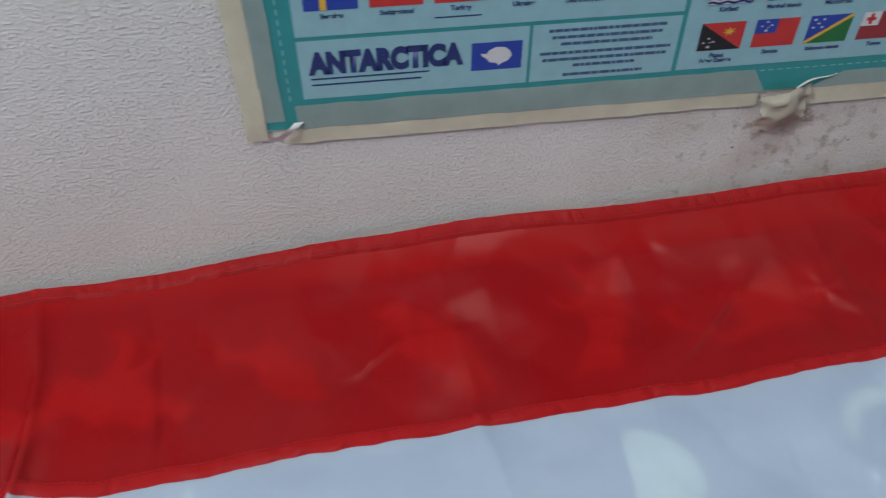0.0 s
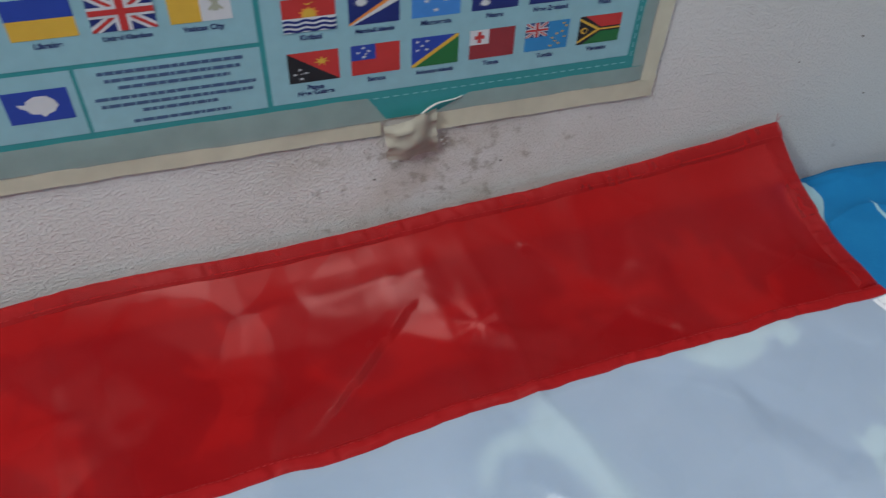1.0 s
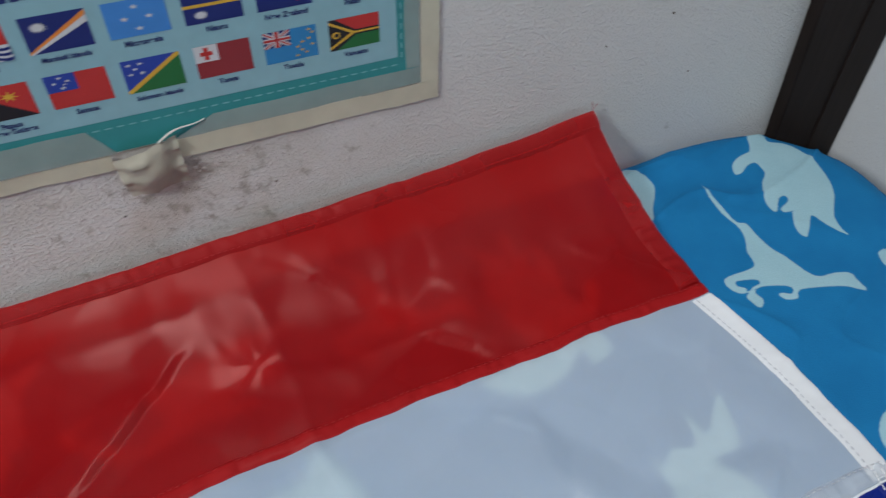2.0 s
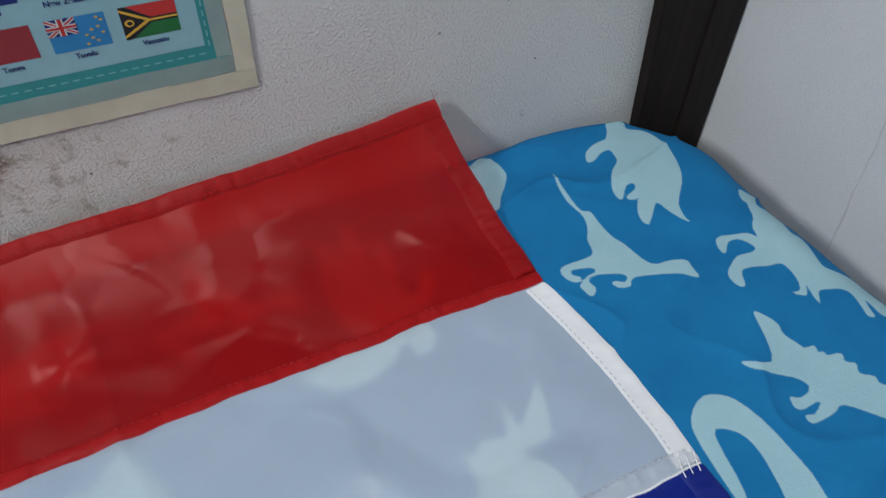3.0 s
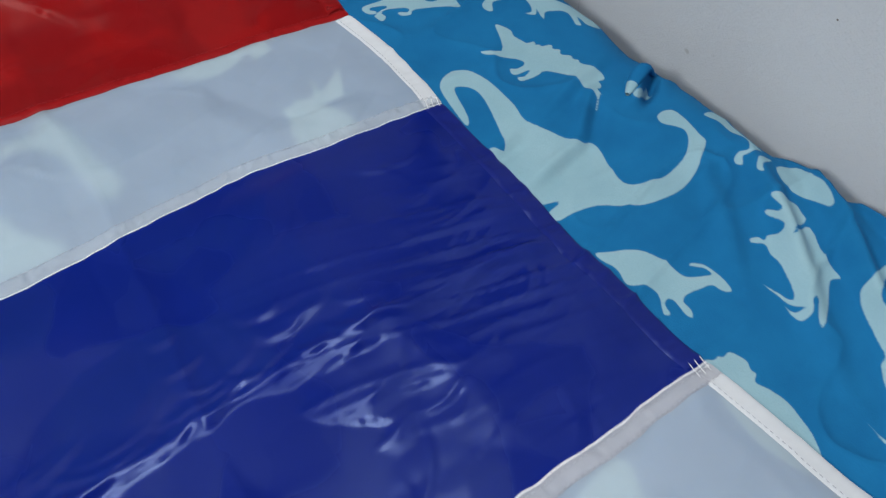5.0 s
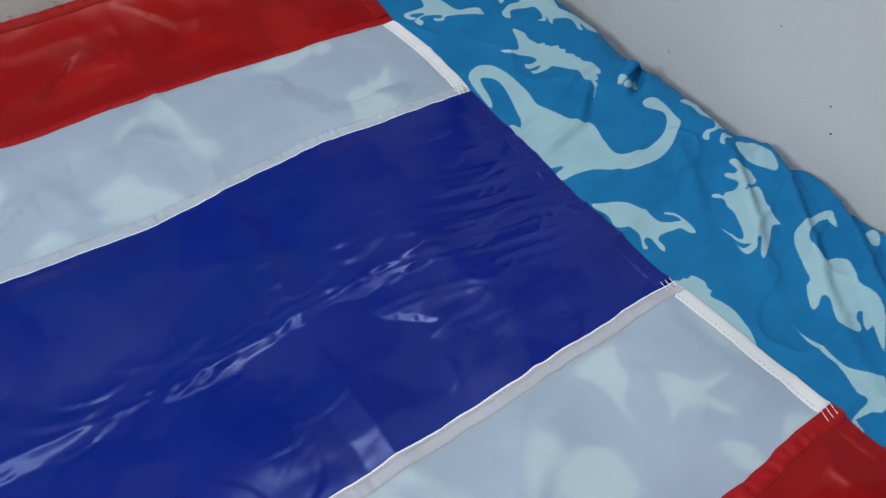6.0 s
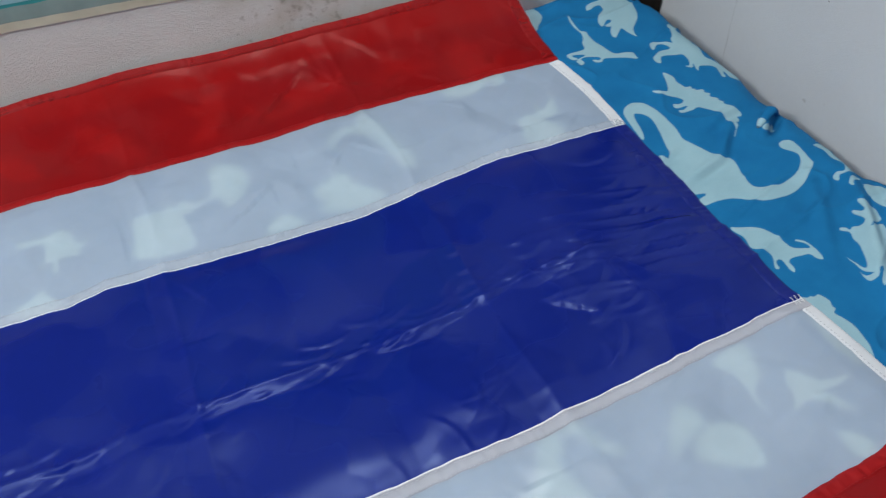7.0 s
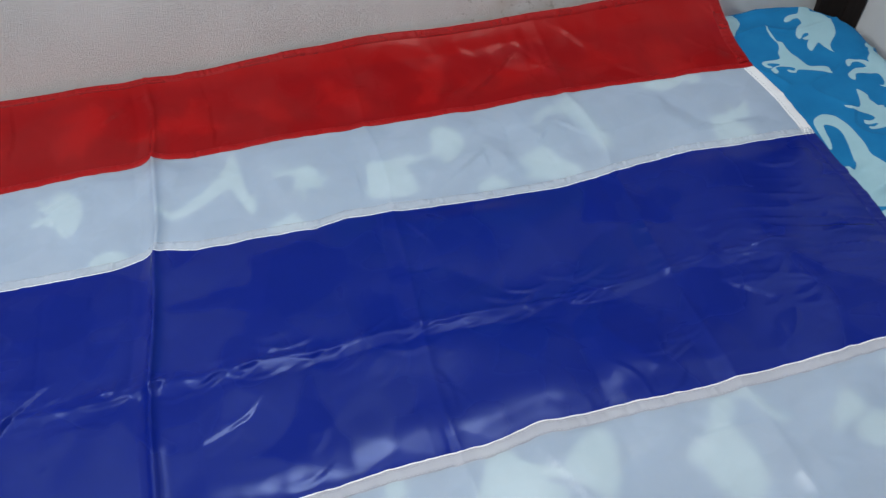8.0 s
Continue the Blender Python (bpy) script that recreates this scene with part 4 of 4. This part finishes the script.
TOPQ = 0.46
part("paper", box_bm(-0.256, 0.2535, -0.0006, 0.0002, -0.0305, TOPQ + 0.01), M_BLANK, poster)
sheet_piece("border", [rect(-0.2555, 0.2530, -0.0300, TOPQ)], M_TEAL, poster, 0.0008, "teal printed border")
sheet_piece("panel", [rect(-0.2300, -0.0905, -0.0095, 0.0290)], M_PAPER, poster, 0.0010)
sheet_piece("panel", [rect(-0.0885, 0.0055, -0.0095, 0.0290)], M_PAPER, poster, 0.0010)
sheet_piece("panel", [rect(-0.2300, 0.0055, 0.0315, TOPQ - 0.02)], M_PAPER, poster, 0.0010)
sheet_piece("panel", [rect(0.0085, 0.2395, -0.0092, TOPQ - 0.02)], M_PAPER, poster, 0.0010)
sheet_piece("stitched_line", [rect(-0.236 + i * 0.0062, -0.236 + i * 0.0062 + 0.0036, -0.0146, -0.0138) for i in range(77)] + [rect(-0.2388, -0.2380, -0.010 + i * 0.0062, -0.0064 + i * 0.0062) for i in range(30)] + [rect(0.2416, 0.2424, -0.010 + i * 0.0062, -0.0064 + i * 0.0062) for i in range(30)], plain("pale_dash_ink", (0.20, 0.46, 0.48), 0.4), poster, 0.0011, "pale dashed line printed on the border")


def lettering(name, text, p, q, size, material, parent, align="CENTER", squeeze=1.0, bold=0.0):
    curve = bpy.data.curves.new(name, "FONT")
    curve.body, curve.size, curve.align_x, curve.offset = text, size, align, bold
    tmp = bpy.data.objects.new(name, curve)
    scene.collection.objects.link(tmp)
    me = bpy.data.meshes.new_from_object(tmp.evaluated_get(bpy.context.evaluated_depsgraph_get()))
    bpy.data.objects.remove(tmp)
    me.materials.clear()
    me.materials.append(material)
    me.transform(Matrix(((squeeze, 0, 0, p), (0, 0, 1, -0.0013), (0, 1, 0, q), (0, 0, 0, 1))))
    return child(name, me, parent)


def small_flag(p, q, w, h, layers, caption=None, cap_size=0.0042):
    """A printed country flag: layers of (ink, shapes in the unit square), drawn over one another, with its caption."""
    holder = sheet_piece("flag_picture", [rect(p, p + w, q, q + h)], INK[layers[0]], poster, 0.00115)
    for i, (ink, shapes) in enumerate(layers[1]):
        for j, s in enumerate(shapes):
            sheet_piece("field", [[(p + u * w, q + v * h) for u, v in s]], INK[ink], holder, 0.0012 + 0.00008 * i + 0.00001 * j)
    if caption:
        for i, line in enumerate(caption.split("|")):
            lettering("caption", line, p + w / 2, q - 0.0048 - 0.0036 * i, cap_size, M_NAVY, poster, "CENTER", 1.0, 0.00012)


def union(x0, x1, y0, y1):
    """The crossed red and white bars on a blue canton."""
    def at(u, v):
        return (x0 + u * (x1 - x0), y0 + v * (y1 - y0))
    def quad(*c):
        return [at(u, v) for u, v in c]
    white = [quad((0, 0), (.14, 0), (1, .86), (1, 1), (.86, 1), (0, .14)), quad((0, 1), (0, .86), (.86, 0), (1, 0), (1, .14), (.14, 1))]
    red = [quad((0, 0), (.05, 0), (1, .95), (1, 1), (.95, 1), (0, .05)), quad((0, 1), (0, .95), (.95, 0), (1, 0), (1, .05), (.05, 1))]
    return [("navy", [quad((0, 0), (1, 0), (1, 1), (0, 1))]), ("white", white), ("red", red),
            ("white", [quad((.38, 0), (.62, 0), (.62, 1), (.38, 1))]), ("white", [quad((0, .36), (1, .36), (1, .64), (0, .64))]),
            ("red", [quad((.44, 0), (.56, 0), (.56, 1), (.44, 1))]), ("red", [quad((0, .43), (1, .43), (1, .57), (0, .57))])]


def unit(p0, p1, q0, q1):
    return rect(p0, p1, q0, q1)


def waves(v, thick):
    n = 24
    top = [(i / n, v + thick + 0.025 * math.sin(i / n * 6 * math.pi)) for i in range(n + 1)]
    low = [(i / n, v + 0.025 * math.sin(i / n * 6 * math.pi)) for i in range(n, -1, -1)]
    return top + low


W, H, C0, DC = 0.0290, 0.0188, 0.0195, 0.0361
LOW, HIGH, EUR = 0.0034, 0.0345, 0.0470
small_flag(C0, LOW, W, H, ("black", [("red", [[(0, 1), (1, 0), (1, 1)]]), ("yellow", [star(.66, .66, .17, 7, .35)]), ("white", [star(.22, .45, .05), star(.34, .32, .05), star(.12, .30, .05), star(.24, .14, .06), star(.25, .30, .035)])]), "Papua|New Guinea")
small_flag(C0 + DC, LOW, W, H, ("red", [("blue", [unit(0, .5, .5, 1)]), ("white", [star(.25, .90, .05), star(.36, .78, .05), star(.14, .76, .05), star(.26, .60, .06), star(.30, .70, .035)])]), "Samoa")
small_flag(C0 + 2 * DC, LOW, W, H, ("blue", [("green", [[(0, 0), (1, 0), (1, 1)]]), ("yellow", [[(0, 0), (.06, 0), (1, .92), (1, 1), (.94, 1), (0, .08)]]), ("white", [star(.12, .86, .055), star(.32, .86, .055), star(.22, .72, .055), star(.12, .58, .055), star(.32, .58, .055)])]), "Solomon Islands", 0.0036)
small_flag(C0 + 3 * DC, LOW, W, H, ("maroon", [("white", [unit(0, .42, .5, 1)]), ("red", [unit(.17, .25, .56, .94), unit(.10, .32, .69, .81)])]), "Tonga")
small_flag(C0 + 4 * DC, LOW, W, H, ("cyan", union(0, .5, .5, 1) + [("yellow", [star(.60, .14, .05), star(.70, .30, .05), star(.78, .20, .05), star(.72, .55, .05), star(.84, .62, .05), star(.90, .42, .05), star(.92, .80, .05), star(.86, .90, .05), star(.62, .42, .05)])]), "Tuvalu")
small_flag(C0 + 5 * DC, LOW, W, H, ("green", [("red", [unit(0, 1, .5, 1)]), ("black", [[(0, 0), (.12, 0), (.52, .42), (1, .42), (1, .58), (.52, .58), (.12, 1), (0, 1)]]), ("yellow", [[(0, .05), (.5, .47), (1, .47), (1, .53), (.5, .53), (0, .95), (0, .87), (.42, .5), (0, .13)]]), ("black", [[(0, .16), (.38, .5), (0, .84)]]), ("yellow", [disc(.13, .5, .085, 12, 1.3)]), ("black", [disc(.14, .5, .05, 12, 1.3)])]), "Vanuatu")
small_flag(C0, HIGH, W, H, ("red", [("yellow", [disc(.5, .50, .14, 16, 1.5), [(.38, .86), (.50, .84), (.62, .90), (.50, .80)]]), ("orange", [star(.5, .56, .20, 9, .7)]), ("yellow", [disc(.5, .52, .12, 14, 1.5)]), ("white", [unit(0, 1, 0, .44)]), ("navy", [waves(.30, .075), waves(.16, .075), waves(.02, .075)])]), "Kiribati")
small_flag(C0 + DC, HIGH, W, H, ("navy", [("orange", [[(0, 0), (.04, 0), (1, .84), (1, .98), (0, .06)]]), ("white", [[(0, 0), (.06, 0), (1, .66), (1, .84)]]), ("white", [star(.25, .70, .15, 12, .55)])]), "Marshall Islands", 0.0036)
small_flag(C0 + 2 * DC, HIGH, W, H, ("sky", [("white", [star(.5, .80, .075), star(.5, .20, .075), star(.30, .5, .075), star(.70, .5, .075)])]), "Micronesia")
small_flag(C0 + 3 * DC, HIGH, W, H, ("navy", [("yellow", [unit(0, 1, .46, .55)]), ("white", [star(.28, .24, .13, 12, .6)])]), "Nauru")
small_flag(C0 + 4 * DC, HIGH, W, H, ("navy", union(0, .5, .5, 1) + [("red", [star(.75, .78, .05), star(.63, .50, .05), star(.87, .54, .05), star(.75, .20, .06)])]), "New Zealand")
small_flag(C0 + 5 * DC, HIGH, W, H, ("cyan", [("yellow", [disc(.45, .5, .20, 18, 1.5)])]), "Palau")
sheet_piece("heading", [rect(0.046 + i * 0.0052, 0.0500 + i * 0.0052, 0.0615, 0.0730) for i in range(7)], M_NAVY, poster, 0.0012, "bold navy heading")
E0, DE, EW, EH = -0.2230, 0.0373, 0.0310, 0.0205
small_flag(E0, EUR, EW, EH, ("blue", [("yellow", [unit(.30, .42, 0, 1), unit(0, 1, .42, .58)])]), "Sweden")
small_flag(E0 + DE, EUR, EW, EH, ("red", [("white", [unit(.43, .57, .2, .8), unit(.30, .70, .41, .59)])]), "Switzerland")
small_flag(E0 + 2 * DE, EUR, EW, EH, ("red", [("white", [disc(.36, .5, .17, 20, 1.5)]), ("red", [disc(.41, .5, .135, 20, 1.5)]), ("white", [star(.58, .5, .08)])]), "Turkey")
sheet_piece("fine_print", [rect(E0 + 2 * DE, E0 + 2 * DE + 0.028, EUR - 0.0092, EUR - 0.0084)], M_NAVY, poster, 0.0012)
small_flag(E0 + 3 * DE, EUR, EW, EH, ("yellow", [("blue", [unit(0, 1, .5, 1)])]), "Ukraine")
small_flag(E0 + 4 * DE, EUR, EW, EH, ("navy", union(0, 1, 0, 1)), "United Kingdom", 0.0036)
small_flag(E0 + 5 * DE, EUR, EW, EH, ("white", [("yellow", [unit(0, .5, 0, 1)]), ("grey", [disc(.75, .62, .09, 12, 1.5), unit(.70, .80, .25, .55), [(.62, .3), (.66, .26), (.88, .6), (.84, .64)], [(.84, .26), (.88, .3), (.66, .64), (.62, .6)]])]), "Vatican City")
lettering("title", "ANTARCTICA", -0.2235, 0.0080, 0.0182, M_NAVY, poster, "LEFT", 0.80, 0.0013)
small_flag(-0.1260, 0.0016, 0.0315, 0.0185, ("blue", [("white", [[(.18, .62), (.30, .58), (.34, .70), (.48, .82), (.66, .80), (.76, .66), (.80, .48), (.72, .30), (.60, .22), (.54, .14), (.50, .24), (.36, .28), (.30, .42), (.22, .50)]])]), None)
sheet_piece("fine_print", [rect(-0.2240, -0.1520, 0.0034, 0.0044), rect(-0.2240, -0.1570, -0.0006, 0.0004)], M_NAVY, poster, 0.0012)


def text_bars():
    """Lines of small print as broken bars."""
    rng = random.Random(3)
    bars = []
    for q, width in ((0.0235, 0.075), (0.0190, 0.070), (0.0145, 0.058), (0.0085, 0.084), (0.0040, 0.080), (-0.0005, 0.040), (-0.0068, 0.052)):
        p, end = -0.0410 - width / 2, -0.0410 + width / 2
        while p < end:
            w = min(rng.uniform(0.002, 0.007), end - p)
            bars.append(rect(p, p + w, q, q + 0.0020))
            p += w + 0.0006
    sheet_piece("small_print", bars, plain("small_print_ink", (0.06, 0.11, 0.21), 0.4), poster, 0.0012, "lines of small navy print")


text_bars()


def tape_strip(name, p0, p1, q0, q1, material, label, k, depth=0.0016, torn=()):
    """A strip of tape with slightly uneven edges and ripples; torn: slants of its two ends along p."""
    n, m = max(2, int(max(p1 - p0, 0.03) / 0.005)), max(3, int((q1 - q0) / 0.005))
    t0, t1 = torn or (0.0, 0.0)
    verts = []
    for j in range(m + 1):
        for i in range(n + 1):
            u, v = i / n, j / m
            a, b = p0 + t0 * v, p1 + t1 * v
            p, q = a + (b - a) * u, q0 + (q1 - q0) * v
            edge = 0.0012 * (float(vnoise(p * 60, q * 60, k)) - 0.5)
            lift = 0.0011 * max(0.0, float(vnoise(p * 45, q * 80, k + 3)) - 0.45)
            verts.append((p + (edge if i in (0, n) else 0), -depth - lift, q + (edge if j in (0, m) else 0)))
    me = mesh_from(name, verts, grid_faces(m + 1, n + 1), material)
    return child(name, me, poster, label)


AGED, OVER = "yellowed masking tape on the wall", "translucent tape over the poster's edge"
# lower edge: two pieces with a torn gap between them
tape_strip("tape", -0.246, 0.072, -0.0405, -0.0305, M_TAPE, AGED, 71)
tape_strip("tape", -0.236, 0.076, -0.0305, -0.0128, M_TAPE_THIN, OVER, 72, torn=(0.0, -0.012))
tape_strip("tape", 0.100, 0.2655, -0.0432, -0.0300, M_TAPE, AGED, 73, torn=(0.004, 0.0))
tape_strip("tape", 0.106, 0.2535, -0.0300, -0.0185, M_TAPE_THIN, OVER, 74, torn=(0.024, 0.0))
# upright edges
tape_strip("tape", -0.2690, -0.2560, -0.037, 0.46, M_TAPE, AGED, 75)
tape_strip("tape", -0.2560, -0.2440, -0.024, 0.46, M_TAPE_THIN, OVER, 76)
tape_strip("tape", 0.2535, 0.2655, -0.0299, 0.46, M_TAPE, AGED, 77)
tape_strip("tape", 0.2440, 0.2535, -0.0185, 0.46, M_TAPE_THIN, OVER, 78)


def tape_flap():
    """The loose, crumpled end of tape hanging from the torn gap."""
    n = 16
    verts = []
    for j in range(n):
        for i in range(n):
            u, v = i / (n - 1), j / (n - 1)
            ruck = float(vnoise(u * 3.2, v * 3.2, 81)) - 0.5
            p = 0.078 + 0.029 * u + 0.004 * (1 - v) * (u - 0.6) - 0.006 * v * (1 - u) + 0.0020 * ruck * (1 - v)
            q = -0.0310 - 0.0290 * (1 - v) + 0.006 * u * v + 0.0012 * math.sin(u * 9) * (1 - v)
            d = 0.003 + 0.008 * math.sin(v * math.pi * 0.8) * (0.7 + 0.3 * math.sin(u * 5)) + 0.0050 * ruck + 0.0030 * float(ridges(u * 3.0, v * 3.5, 84)) ** 3
            verts.append((p, -max(d, 0.0018), q))
    child("loose_tape", mesh_from("loose_tape", verts, grid_faces(n, n), masking_tape("dirty_tape", (0.50, 0.46, 0.37), 0.04)), poster, "crumpled loose end of yellowed tape")
    verts = []
    for i in range(10):
        u = i / 9
        p, q = 0.098 + 0.027 * u, -0.0300 + 0.0110 * u + 0.002 * math.sin(u * 5)
        for w, d in ((0.0, 0.0022), (0.0008, 0.0040), (0.0016 * (1 - 0.6 * u), 0.0048), (0.0022 * (1 - 0.6 * u), 0.0036)):
            verts.append((p - w * 0.4, -d * (1 - 0.5 * u), q + w))
    child("curled_lip", mesh_from("curled_lip", verts, grid_faces(10, 4), plain("torn_paper", (0.58, 0.58, 0.55))), poster, "curled white edge of torn paper")
    verts = []
    for i in range(7):
        for j in range(4):
            u, v = i / 6, j / 3
            verts.append((-0.2560 + 0.018 * u + 0.006 * v, -0.0020 - 0.006 * math.sin(u * 3.0) * (1 - v * 0.6), -0.0345 + 0.010 * u - 0.004 * v * (1 - u)))
    child("curled_corner", mesh_from("curled_corner", verts, grid_faces(7, 4), M_BLANK), poster, "curled paper corner of the poster")


tape_flap()
